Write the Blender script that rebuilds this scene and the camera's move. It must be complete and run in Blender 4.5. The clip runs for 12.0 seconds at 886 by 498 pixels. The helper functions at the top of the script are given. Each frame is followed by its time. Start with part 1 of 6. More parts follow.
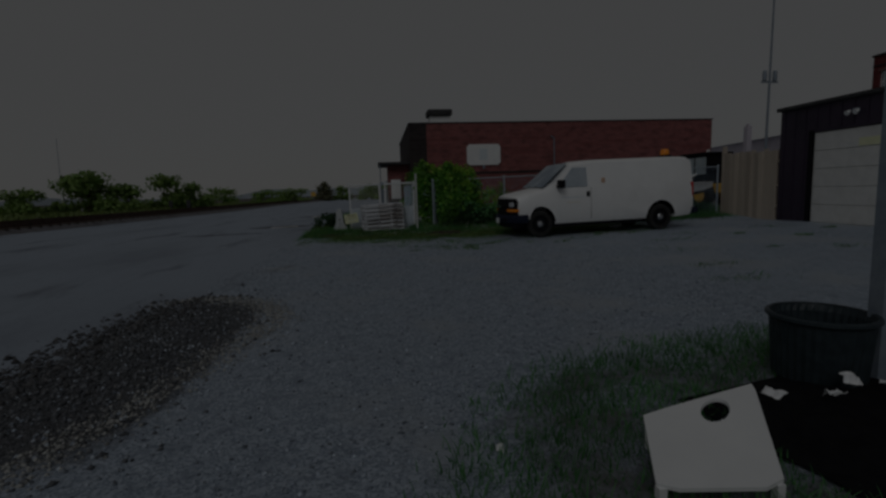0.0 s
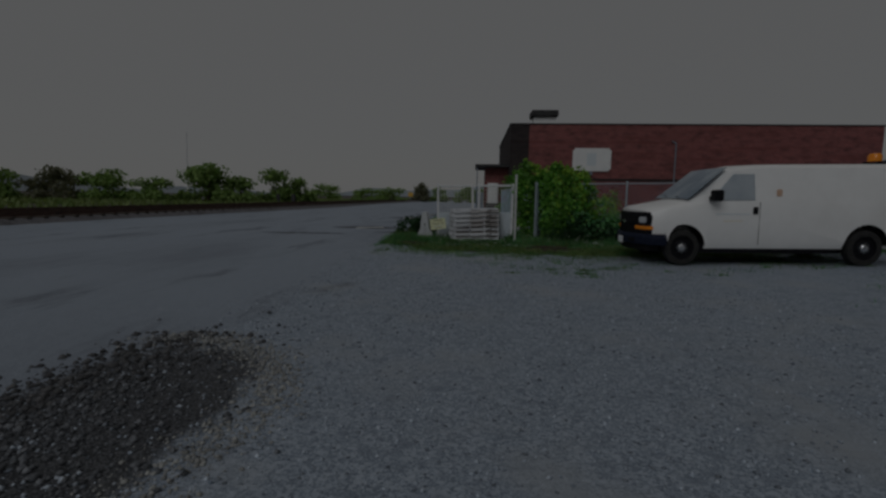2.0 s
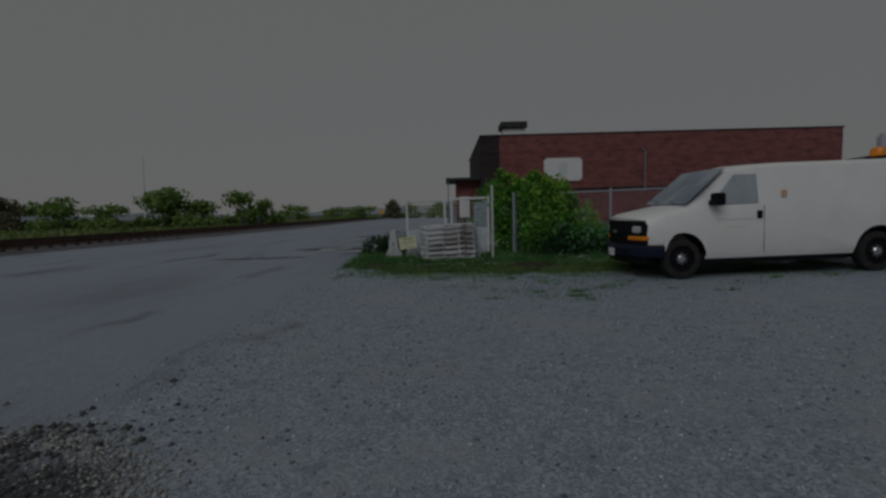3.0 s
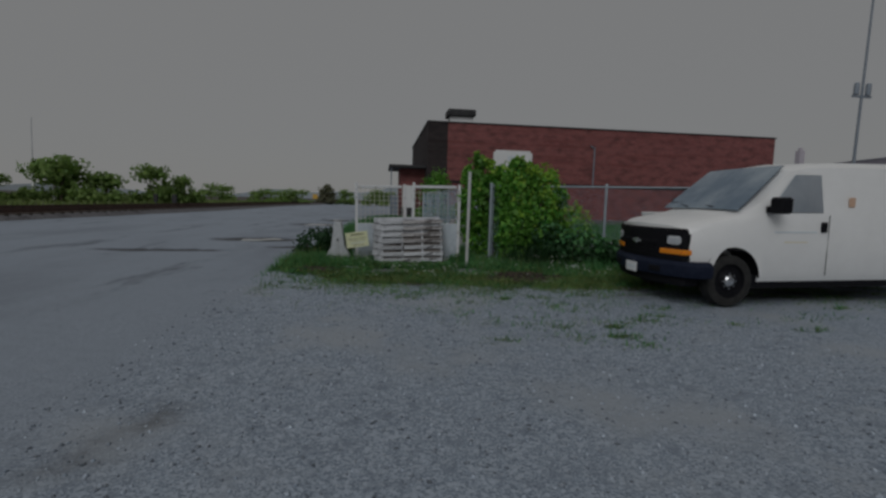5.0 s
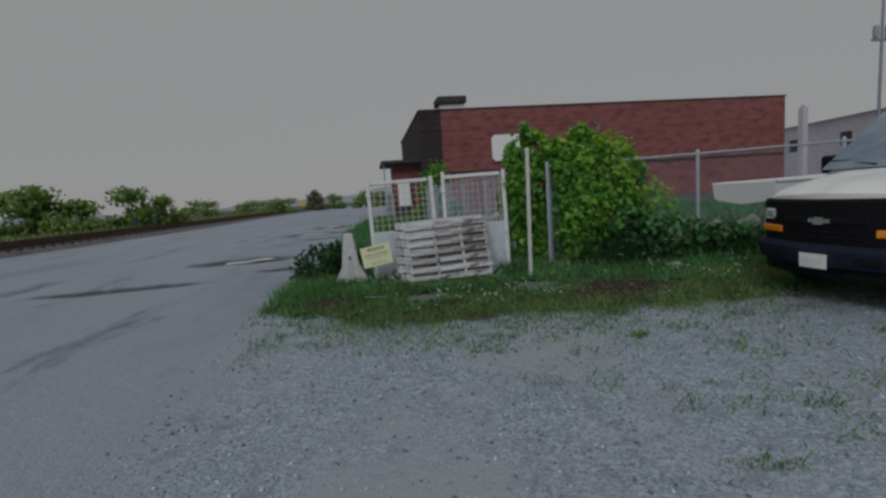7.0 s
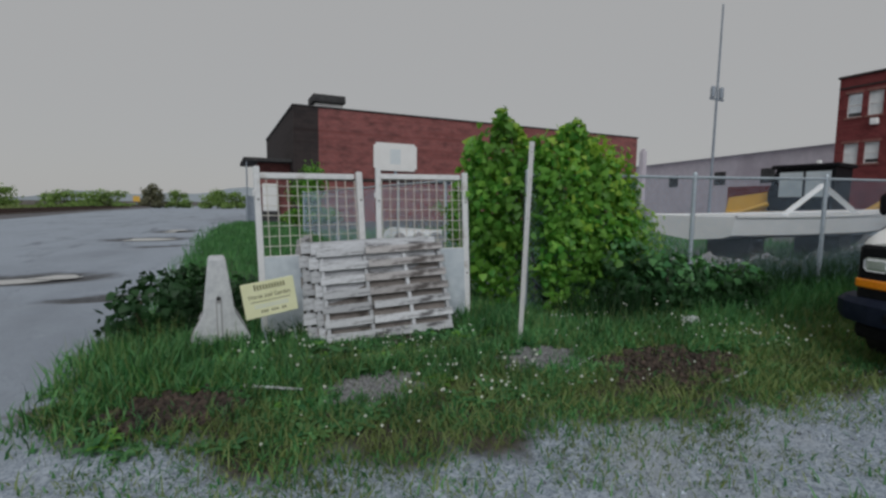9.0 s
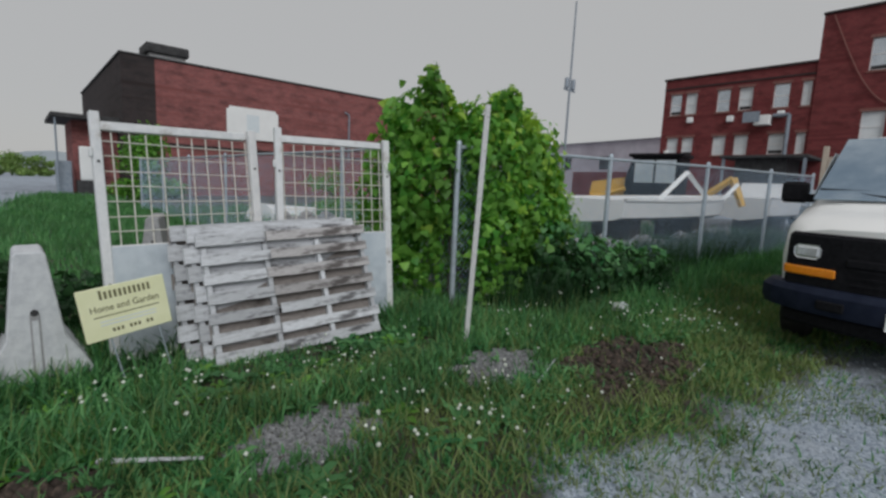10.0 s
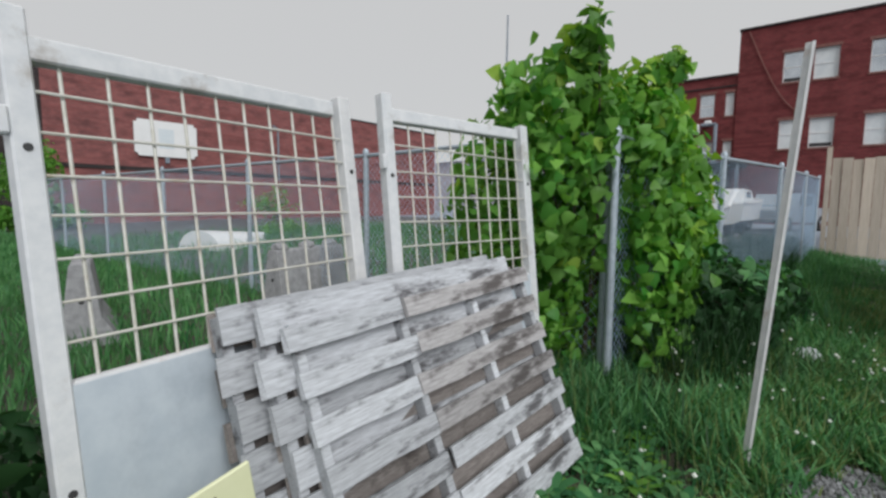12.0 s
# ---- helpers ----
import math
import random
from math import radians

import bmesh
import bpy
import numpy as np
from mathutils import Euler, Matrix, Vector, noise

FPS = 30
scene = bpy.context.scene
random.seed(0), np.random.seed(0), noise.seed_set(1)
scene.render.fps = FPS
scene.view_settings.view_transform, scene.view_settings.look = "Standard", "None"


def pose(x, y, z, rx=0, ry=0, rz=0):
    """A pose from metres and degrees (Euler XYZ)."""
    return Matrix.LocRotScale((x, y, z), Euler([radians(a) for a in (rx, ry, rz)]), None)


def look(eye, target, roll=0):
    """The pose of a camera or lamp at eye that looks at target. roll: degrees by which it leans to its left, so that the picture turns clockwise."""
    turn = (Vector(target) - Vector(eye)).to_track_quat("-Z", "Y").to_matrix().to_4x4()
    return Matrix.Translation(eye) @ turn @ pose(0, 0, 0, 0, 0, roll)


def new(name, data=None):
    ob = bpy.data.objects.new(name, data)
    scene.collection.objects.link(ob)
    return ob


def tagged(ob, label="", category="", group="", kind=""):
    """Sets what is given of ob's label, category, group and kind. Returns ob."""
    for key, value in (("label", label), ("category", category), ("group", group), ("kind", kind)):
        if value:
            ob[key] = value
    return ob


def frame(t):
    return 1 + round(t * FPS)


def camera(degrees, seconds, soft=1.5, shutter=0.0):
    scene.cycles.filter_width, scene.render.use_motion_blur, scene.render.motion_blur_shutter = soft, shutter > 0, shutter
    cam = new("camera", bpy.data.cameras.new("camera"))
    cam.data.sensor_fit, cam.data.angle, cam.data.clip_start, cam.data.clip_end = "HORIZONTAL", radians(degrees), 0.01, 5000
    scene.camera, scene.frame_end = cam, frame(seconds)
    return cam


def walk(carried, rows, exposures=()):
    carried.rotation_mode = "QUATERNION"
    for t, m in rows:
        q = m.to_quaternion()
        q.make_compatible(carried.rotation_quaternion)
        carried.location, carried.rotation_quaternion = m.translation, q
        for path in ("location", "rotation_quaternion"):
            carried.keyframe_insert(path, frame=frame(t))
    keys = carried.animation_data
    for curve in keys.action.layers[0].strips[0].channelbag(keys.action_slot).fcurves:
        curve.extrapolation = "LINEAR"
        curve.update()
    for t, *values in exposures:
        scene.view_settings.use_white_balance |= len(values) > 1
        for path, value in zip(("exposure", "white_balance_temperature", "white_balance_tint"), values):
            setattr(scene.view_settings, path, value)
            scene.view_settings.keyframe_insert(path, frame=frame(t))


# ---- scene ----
cam = camera(86.5, 12.0, soft=2.7)
# seconds, eye, a point ten metres ahead, roll
PATH = [
    (0, (0.0002, 0.0017, 1.4966), (1.2973, 9.8432, 0.2876), -1.92),
    (0.5, (0.0522, 0.6436, 1.4638), (1.6841, 10.4183, 0.1248), 3.40),
    (1, (0.0885, 1.3364, 1.4776), (-0.0945, 11.2793, 0.4266), -3.10),
    (1.5, (0.1318, 2.056, 1.4879), (0.2218, 11.9806, 0.2659), 1.29),
    (2, (0.1236, 2.793, 1.4828), (-0.5304, 12.7106, 0.3808), 0.89),
    (2.5, (0.1362, 3.5168, 1.4707), (-0.2908, 13.4803, 0.7317), 0.07),
    (4.5, (-0.2706, 6.3885, 1.5276), (0.5894, 16.297, 0.4876), -1.61),
    (5, (-0.5084, 7.1131, 1.519), (0.7916, 16.9781, 0.523), 1.59),
    (5.5, (-0.6927, 7.8218, 1.5224), (-0.0647, 17.7507, 0.5114), -2.89),
    (6, (-0.8822, 8.5433, 1.5207), (0.7727, 18.336, 0.3527), 1.37),
    (6.5, (-1.0217, 9.2616, 1.5207), (0.2483, 19.1168, 0.3977), -3.08),
    (8.5, (-1.3286, 12.4692, 1.5776), (1.822, 21.9032, 0.5424), -0.82),
    (9, (-1.4797, 13.1648, 1.5412), (2.7725, 22.1665, 0.5978), 0.67),
    (9.5, (-1.538, 13.8039, 1.5188), (3.3463, 22.3853, -0.0632), -3.72),
    (10, (-1.562, 14.3742, 1.5045), (5.1003, 21.7106, 0.166), 2.43),
    (10.5, (-1.5387, 15.0731, 1.4828), (4.8314, 22.7308, 0.5992), -1.82),
    (11, (-1.4967, 15.7144, 1.4559), (5.6213, 22.6385, 0.2771), 1.23),
    (11.5, (-1.4536, 16.3794, 1.436), (5.8478, 23.0935, 0.1666), 0.39),
    (12, (-1.4041, 17.0266, 1.4404), (6.3983, 23.2063, 0.4739), 0.50),
]
# the picture fades in evenly from dark to light
SKY = 1.0
def stops(t):
    d = (61 + 11.6 * t) / 255
    return math.log2(((d + 0.055) / 1.055) ** 2.4 / SKY)
walk(cam, [(t, look(eye, target, roll)) for t, eye, target, roll in PATH],
     [(t, stops(t)) for t in range(13)])

# ---- light: a bright, evenly overcast evening sky and a broad, weak sun behind the cloud ----
world = bpy.data.worlds.new("overcast_sky")
scene.world = world
world.use_nodes = True
wn, wl = world.node_tree.nodes, world.node_tree.links
sky = wn.new("ShaderNodeTexSky")
sky.sky_type, sky.sun_disc = "NISHITA", False
sky.sun_elevation, sky.sun_rotation = radians(38), radians(205)
dim = wn.new("ShaderNodeMix")
dim.data_type = "RGBA"
dim.inputs[0].default_value = 0.99
wl.new(sky.outputs[0], dim.inputs[6])
dim.inputs[7].default_value = (0.995, 1.0, 1.0, 1)
wl.new(dim.outputs[2], wn["Background"].inputs[0])
wn["Background"].inputs[1].default_value = SKY
sun = new("sun", bpy.data.lights.new("sun", "SUN"))
sun.data.energy, sun.data.angle, sun.data.color = 3.6, radians(35), (0.97, 0.985, 1.0)
sun.matrix_basis = look((-8, -17, 15), (0, 0, 0))

# ---- materials ----
def nodes_of(name):
    m = bpy.data.materials.new(name)
    m.use_nodes = True
    return m, m.node_tree.nodes, m.node_tree.links, m.node_tree.nodes["Principled BSDF"]

def noise_node(n, l, coord, scale, detail=4.0, rough=0.6, stretch=None):
    t = n.new("ShaderNodeTexNoise")
    t.inputs["Scale"].default_value, t.inputs["Detail"].default_value, t.inputs["Roughness"].default_value = scale, detail, rough
    if stretch:
        mp = n.new("ShaderNodeMapping")
        mp.inputs["Scale"].default_value = stretch
        l.new(coord, mp.inputs[0])
        coord = mp.outputs[0]
    l.new(coord, t.inputs["Vector"])
    return t.outputs["Fac"]

def ramp(n, l, fac, lo, hi):
    r = n.new("ShaderNodeMapRange")
    r.interpolation_type = "SMOOTHSTEP"
    r.inputs[1].default_value, r.inputs[2].default_value = lo, hi
    l.new(fac, r.inputs[0])
    return r.outputs[0]

def blend(n, l, fac, a, b, mode="MIX"):
    x = n.new("ShaderNodeMix")
    x.data_type, x.blend_type = "RGBA", mode
    for socket, v in ((x.inputs[0], fac), (x.inputs[6], a), (x.inputs[7], b)):
        if isinstance(v, (int, float)):
            socket.default_value = v
        elif isinstance(v, tuple):
            socket.default_value = (*v, 1)
        else:
            l.new(v, socket)
    return x.outputs[2]

def surface(name, c1, c2, scale, c3=None, stain=(0.5, 0.7), rough=0.7, metal=0.0, bump=0.2, depth=0.01, stretch=None, random_by=None, vary=0.25, coarse=None, spec=0.5, long_stain=None):
    """Two scales of colour (fine grain, broad stains), uneven gloss and a fine relief."""
    m, n, l, p = nodes_of(name)
    co = n.new("ShaderNodeTexCoord").outputs["Object"]
    fine = noise_node(n, l, co, scale, 5, 0.65, stretch)
    col = blend(n, l, ramp(n, l, fine, 0.3, 0.7), c1, c2)
    wide = noise_node(n, l, co, coarse or scale / 9, 6, 0.68, long_stain)
    if c3:
        col = blend(n, l, ramp(n, l, wide, *stain), col, c3)
    if random_by:
        if random_by == "island":
            rnd = n.new("ShaderNodeNewGeometry").outputs["Random Per Island"]
        else:
            rnd = n.new("ShaderNodeObjectInfo").outputs["Random"]
        r = n.new("ShaderNodeMapRange")
        r.inputs[3].default_value, r.inputs[4].default_value = 1 - vary, 1 + vary
        l.new(rnd, r.inputs[0])
        g = n.new("ShaderNodeCombineColor")
        for i in range(3):
            l.new(r.outputs[0], g.inputs[i])
        col = blend(n, l, 1.0, col, g.outputs[0], "MULTIPLY")
    l.new(col, p.inputs["Base Color"])
    rr = n.new("ShaderNodeMapRange")
    rr.inputs[3].default_value, rr.inputs[4].default_value = max(rough - 0.12, 0.02), min(rough + 0.12, 1)
    l.new(wide, rr.inputs[0])
    l.new(rr.outputs[0], p.inputs["Roughness"])
    p.inputs["Metallic"].default_value = metal
    p.inputs["Specular IOR Level"].default_value = spec
    if bump:
        b = n.new("ShaderNodeBump")
        b.inputs["Strength"].default_value, b.inputs["Distance"].default_value = bump, depth
        l.new(fine, b.inputs["Height"])
        l.new(b.outputs[0], p.inputs["Normal"])
    return m

def brick_surface(name, brick1, brick2, mortar, dirt):
    m, n, l, p = nodes_of(name)
    pos = n.new("ShaderNodeTexCoord").outputs["Object"]
    sep = n.new("ShaderNodeSeparateXYZ")
    l.new(pos, sep.inputs[0])
    add = n.new("ShaderNodeMath")
    l.new(sep.outputs[0], add.inputs[0])
    l.new(sep.outputs[1], add.inputs[1])
    cmb = n.new("ShaderNodeCombineXYZ")
    l.new(add.outputs[0], cmb.inputs[0])
    l.new(sep.outputs[2], cmb.inputs[1])
    bt = n.new("ShaderNodeTexBrick")
    l.new(cmb.outputs[0], bt.inputs["Vector"])
    bt.inputs["Color1"].default_value, bt.inputs["Color2"].default_value, bt.inputs["Mortar"].default_value = (*brick1, 1), (*brick2, 1), (*mortar, 1)
    for k, v in (("Scale", 1.0), ("Brick Width", 0.215), ("Row Height", 0.075), ("Mortar Size", 0.006)):
        bt.inputs[k].default_value = v
    streak = noise_node(n, l, pos, 1.1, 5, 0.65, (1, 1, 2.2))
    rows = noise_node(n, l, pos, 1.0, 3, 0.6, (0.1, 0.1, 3.5))
    col = blend(n, l, ramp(n, l, streak, 0.42, 0.72), bt.outputs["Color"], dirt)
    col = blend(n, l, ramp(n, l, rows, 0.5, 0.75), col, tuple(c * 0.6 for c in brick1))
    l.new(col, p.inputs["Base Color"])
    p.inputs["Roughness"].default_value = 0.9
    p.inputs["Specular IOR Level"].default_value = 0.2
    b = n.new("ShaderNodeBump")
    b.inputs["Strength"].default_value, b.inputs["Distance"].default_value = 0.4, 0.008
    l.new(bt.outputs["Fac"], b.inputs["Height"])
    b.invert = True
    l.new(b.outputs[0], p.inputs["Normal"])
    return m

def leaf_surface(name, c1, c2, vary=0.35, rough=0.5, through_light=0.3):
    m, n, l, p = nodes_of(name)
    g = n.new("ShaderNodeNewGeometry")
    oi = n.new("ShaderNodeObjectInfo")
    both = n.new("ShaderNodeMath")
    l.new(g.outputs["Random Per Island"], both.inputs[0])
    l.new(oi.outputs["Random"], both.inputs[1])
    fr = n.new("ShaderNodeMath")
    fr.operation = "FRACT"
    l.new(both.outputs[0], fr.inputs[0])
    co = n.new("ShaderNodeTexCoord").outputs["Object"]
    wide = noise_node(n, l, co, 1.3, 3)
    col = blend(n, l, fr.outputs[0], c1, c2)
    col = blend(n, l, ramp(n, l, wide, 0.35, 0.7), col, tuple((a + b) * 0.5 * (1 - vary) for a, b in zip(c1, c2)))
    l.new(col, p.inputs["Base Color"])
    p.inputs["Roughness"].default_value = rough
    p.inputs["Specular IOR Level"].default_value = 0.25
    tr = n.new("ShaderNodeBsdfTranslucent")
    l.new(blend(n, l, 1.0, col, (0.92, 1.0, 0.5), "MULTIPLY"), tr.inputs[0])
    mx = n.new("ShaderNodeMixShader")
    mx.inputs[0].default_value = through_light
    l.new(p.outputs[0], mx.inputs[1])
    l.new(tr.outputs[0], mx.inputs[2])
    l.new(mx.outputs[0], n["Material Output"].inputs[0])
    return m

def ground_surface():
    """Gravel, worn asphalt, bare soil and coarse dark gravel, by the zones of the ground sheet, with ragged borders."""
    m, n, l, p = nodes_of("ground_surface")
    co = n.new("ShaderNodeTexCoord").outputs["Object"]
    at = n.new("ShaderNodeAttribute")
    at.attribute_name = "zone"
    sep = n.new("ShaderNodeSeparateColor")
    l.new(at.outputs["Color"], sep.inputs[0])
    rag = noise_node(n, l, co, 2.3, 6, 0.7)
    def mask(socket, lo=0.35, hi=0.65, amount=0.55):
        a = n.new("ShaderNodeMath")
        a.operation = "MULTIPLY_ADD"
        l.new(rag, a.inputs[0])
        a.inputs[1].default_value = amount
        b = n.new("ShaderNodeMath")
        b.operation = "SUBTRACT"
        l.new(socket, b.inputs[0])
        b.inputs[1].default_value = amount / 2
        l.new(b.outputs[0], a.inputs[2])
        return ramp(n, l, a.outputs[0], lo, hi)
    vor = n.new("ShaderNodeTexVoronoi")
    vor.inputs["Scale"].default_value = 42
    l.new(co, vor.inputs["Vector"])
    peb = noise_node(n, l, co, 60, 3, 0.7)
    mid = noise_node(n, l, co, 5.0, 5, 0.65)
    broad = noise_node(n, l, co, 0.55, 5, 0.6)
    gravel = blend(n, l, ramp(n, l, peb, 0.3, 0.72), (0.125, 0.159, 0.204), (0.458, 0.528, 0.621))
    hue = n.new("ShaderNodeSeparateColor")
    l.new(vor.outputs["Color"], hue.inputs[0])
    gravel = blend(n, l, ramp(n, l, hue.outputs[0], 0.55, 0.95), gravel, (0.429, 0.487, 0.563))
    gravel = blend(n, l, ramp(n, l, mid, 0.5, 0.75), gravel, (0.203, 0.244, 0.302))
    gravel = blend(n, l, ramp(n, l, broad, 0.48, 0.7), gravel, (0.365, 0.4, 0.441))
    asph = blend(n, l, ramp(n, l, peb, 0.25, 0.75), (0.22, 0.258, 0.315), (0.40, 0.455, 0.53))
    asph = blend(n, l, ramp(n, l, noise_node(n, l, co, 0.35, 6, 0.62, (1, 0.35, 1)), 0.45, 0.72), asph, (0.23, 0.264, 0.316))
    asph = blend(n, l, ramp(n, l, noise_node(n, l, co, 1.7, 6, 0.7), 0.62, 0.8), asph, (0.464, 0.499, 0.545))
    asph = blend(n, l, ramp(n, l, noise_node(n, l, co, 0.9, 7, 0.72, (1, 0.22, 1)), 0.54, 0.70), asph, (0.13, 0.15, 0.18))
    soil = blend(n, l, ramp(n, l, mid, 0.35, 0.7), (0.03, 0.026, 0.02), (0.10, 0.088, 0.065))
    dark = blend(n, l, ramp(n, l, peb, 0.42, 0.7), (0.022, 0.025, 0.03), (0.19, 0.195, 0.21))
    dark = blend(n, l, ramp(n, l, mid, 0.55, 0.75), dark, (0.075, 0.077, 0.08))
    col = blend(n, l, mask(sep.outputs[0]), gravel, asph)
    col = blend(n, l, mask(sep.outputs[2]), col, dark)
    col = blend(n, l, mask(sep.outputs[1], 0.3, 0.7), col, soil)
    l.new(col, p.inputs["Base Color"])
    p.inputs["Roughness"].default_value = 0.66
    p.inputs["Specular IOR Level"].default_value = 0.45
    b = n.new("ShaderNodeBump")
    b.inputs["Strength"].default_value, b.inputs["Distance"].default_value = 0.7, 0.02
    l.new(peb, b.inputs["Height"])
    b2 = n.new("ShaderNodeBump")
    b2.inputs["Strength"].default_value, b2.inputs["Distance"].default_value = 0.5, 0.05
    l.new(mid, b2.inputs["Height"])
    l.new(b.outputs[0], b2.inputs["Normal"])
    l.new(b2.outputs[0], p.inputs["Normal"])
    return m

GROUND = ground_surface()
STONE_MAT = surface("loose_stone", (0.15, 0.185, 0.235), (0.48, 0.53, 0.59), 30, random_by="island", vary=0.6, rough=0.9, bump=0.2)
PALE_GRIT = surface("bare_grey_grit", (0.14, 0.145, 0.15), (0.25, 0.255, 0.26), 30, random_by="island", vary=0.3, rough=0.95)
GRIT = surface("dark_grit", (0.045, 0.05, 0.058), (0.19, 0.2, 0.215), 30, random_by="island", vary=0.5, rough=0.95)
TAN_STONE = surface("pale_tan_stone", (0.24, 0.245, 0.24), (0.42, 0.42, 0.40), 30, random_by="island", vary=0.4, rough=0.95)
CHUNK = surface("broken_asphalt", (0.04, 0.04, 0.045), (0.12, 0.12, 0.12), 30, random_by="island", vary=0.5, rough=0.9)
BALLAST = surface("rail_ballast", (0.10, 0.10, 0.11), (0.22, 0.215, 0.225), 9, (0.085, 0.08, 0.085), rough=0.95, bump=0.8, depth=0.06)
RUST = surface("rusty_steel", (0.07, 0.045, 0.038), (0.14, 0.085, 0.065), 25, (0.04, 0.03, 0.03), rough=0.75, metal=0.4)
SLEEPER = surface("tarred_timber", (0.04, 0.032, 0.027), (0.10, 0.08, 0.065), 12, rough=0.9, stretch=(1, 8, 8))
BRICK = brick_surface("weathered_red_brick", (0.31, 0.108, 0.102), (0.225, 0.078, 0.076), (0.23, 0.14, 0.135), (0.135, 0.058, 0.058))
BRICK_DARK = brick_surface("sooty_and_shaded_brick", (0.055, 0.042, 0.042), (0.04, 0.034, 0.036), (0.06, 0.052, 0.05), (0.03, 0.027, 0.028))
BRICK_RED = brick_surface("deep_red_brick", (0.205, 0.045, 0.048), (0.155, 0.036, 0.04), (0.17, 0.075, 0.065), (0.10, 0.026, 0.026))
STONE_TRIM = surface("sandstone_trim", (0.24, 0.105, 0.09), (0.17, 0.075, 0.065), 6, rough=0.9)
TAR = surface("tar_roof_and_dark_openings", (0.03, 0.03, 0.032), (0.06, 0.06, 0.062), 3, rough=0.95)
CONCRETE = surface("weathered_concrete", (0.46, 0.48, 0.51), (0.60, 0.62, 0.64), 14, (0.36, 0.375, 0.39), rough=0.85, bump=0.3, depth=0.006)
CONCRETE_DARK = surface("grey_concrete", (0.24, 0.24, 0.25), (0.36, 0.36, 0.37), 11, (0.2, 0.2, 0.2), rough=0.9, bump=0.4, depth=0.01)
WHITE_PAINT = surface("chipped_white_paint", (0.60, 0.62, 0.64), (0.70, 0.71, 0.72), 18, (0.44, 0.42, 0.40), (0.56, 0.72), rough=0.5, coarse=5, bump=0.12, depth=0.003)
RUSTY_WHITE = surface("rust_streaked_white_paint", (0.60, 0.61, 0.62), (0.70, 0.70, 0.70), 15, (0.36, 0.25, 0.18), (0.56, 0.74), rough=0.55, coarse=4, bump=0.15, depth=0.003)
WIRE = surface("weathered_welded_wire", (0.56, 0.54, 0.47), (0.68, 0.67, 0.63), 20, (0.42, 0.30, 0.18), (0.55, 0.72), rough=0.6, metal=0.2, coarse=3, bump=0)
SHEET = surface("pale_blue_painted_sheet", (0.43, 0.49, 0.545), (0.52, 0.575, 0.62), 7, (0.36, 0.41, 0.46), (0.5, 0.7), rough=0.55, coarse=1.6, bump=0.08, depth=0.004)
OLD_WOOD = surface("silvered_pallet_wood", (0.55, 0.57, 0.60), (0.35, 0.36, 0.38), 22, (0.10, 0.098, 0.104), (0.50, 0.66), rough=0.85, stretch=(0.5, 7, 7), random_by="object", vary=0.25, bump=0.6, depth=0.005, coarse=6, long_stain=(0.45, 1.5, 1.5))
# brown wood with the shade of the pallet gaps put into its colour
BROWN_WOOD_SHADED = surface("brown_pallet_wood", (0.26, 0.235, 0.22), (0.15, 0.132, 0.122), 16, (0.08, 0.068, 0.062), rough=0.85, stretch=(1, 9, 9), random_by="object", vary=0.25, bump=0.5, depth=0.004, coarse=4)
WORN_WOOD = surface("worn_grey_brown_pallet_wood", (0.47, 0.46, 0.465), (0.29, 0.275, 0.275), 22, (0.09, 0.08, 0.078), (0.47, 0.64), rough=0.85, stretch=(0.5, 7, 7), random_by="object", vary=0.25, bump=0.6, depth=0.005, coarse=6, long_stain=(0.45, 1.5, 1.5))
FENCE_WOOD = surface("weathered_fence_board", (0.56, 0.49, 0.41), (0.42, 0.355, 0.29), 9, (0.31, 0.26, 0.215), (0.5, 0.7), rough=0.85, stretch=(8, 8, 0.7), random_by="object", vary=0.2, bump=0.4, depth=0.005)
GALV = surface("galvanised_steel", (0.34, 0.40, 0.46), (0.46, 0.52, 0.58), 22, (0.30, 0.34, 0.38), rough=0.5, metal=0.35, bump=0.05, depth=0.002)
CHAIN = surface("chain_link_wire", (0.40, 0.56, 0.74), (0.52, 0.68, 0.85), 6, rough=0.55, metal=0.3, bump=0)
VAN_WHITE = surface("white_vehicle_paint", (0.80, 0.80, 0.79), (0.84, 0.84, 0.83), 2.5, (0.74, 0.73, 0.71), (0.55, 0.8), rough=0.3, bump=0)
BLACK_PLASTIC = surface("black_plastic", (0.007, 0.007, 0.009), (0.014, 0.014, 0.017), 30, spec=0.1, rough=0.55, bump=0.05, depth=0.002)
TUB_PLASTIC = surface("dark_slate_tub_plastic", (0.018, 0.028, 0.034), (0.034, 0.048, 0.056), 12, spec=0.3, rough=0.45, bump=0.05, depth=0.002)
BUMPER = surface("dark_blue_grey_bumper", (0.012, 0.016, 0.032), (0.02, 0.026, 0.046), 10, spec=0.08, rough=0.55, bump=0.05, depth=0.002)
RUBBER = surface("tyre_rubber", (0.012, 0.012, 0.012), (0.028, 0.027, 0.026), 12, (0.05, 0.047, 0.043), (0.6, 0.8), rough=0.85, bump=0.2, depth=0.004)
CHROME = surface("dull_chrome", (0.55, 0.56, 0.58), (0.68, 0.69, 0.7), 10, rough=0.25, metal=0.9, bump=0)
AMBER = surface("amber_lens", (0.80, 0.22, 0.01), (0.9, 0.32, 0.02), 40, rough=0.2, bump=0.1, depth=0.002)
RED_LENS = surface("red_lens", (0.45, 0.015, 0.012), (0.55, 0.03, 0.02), 30, rough=0.2, bump=0)
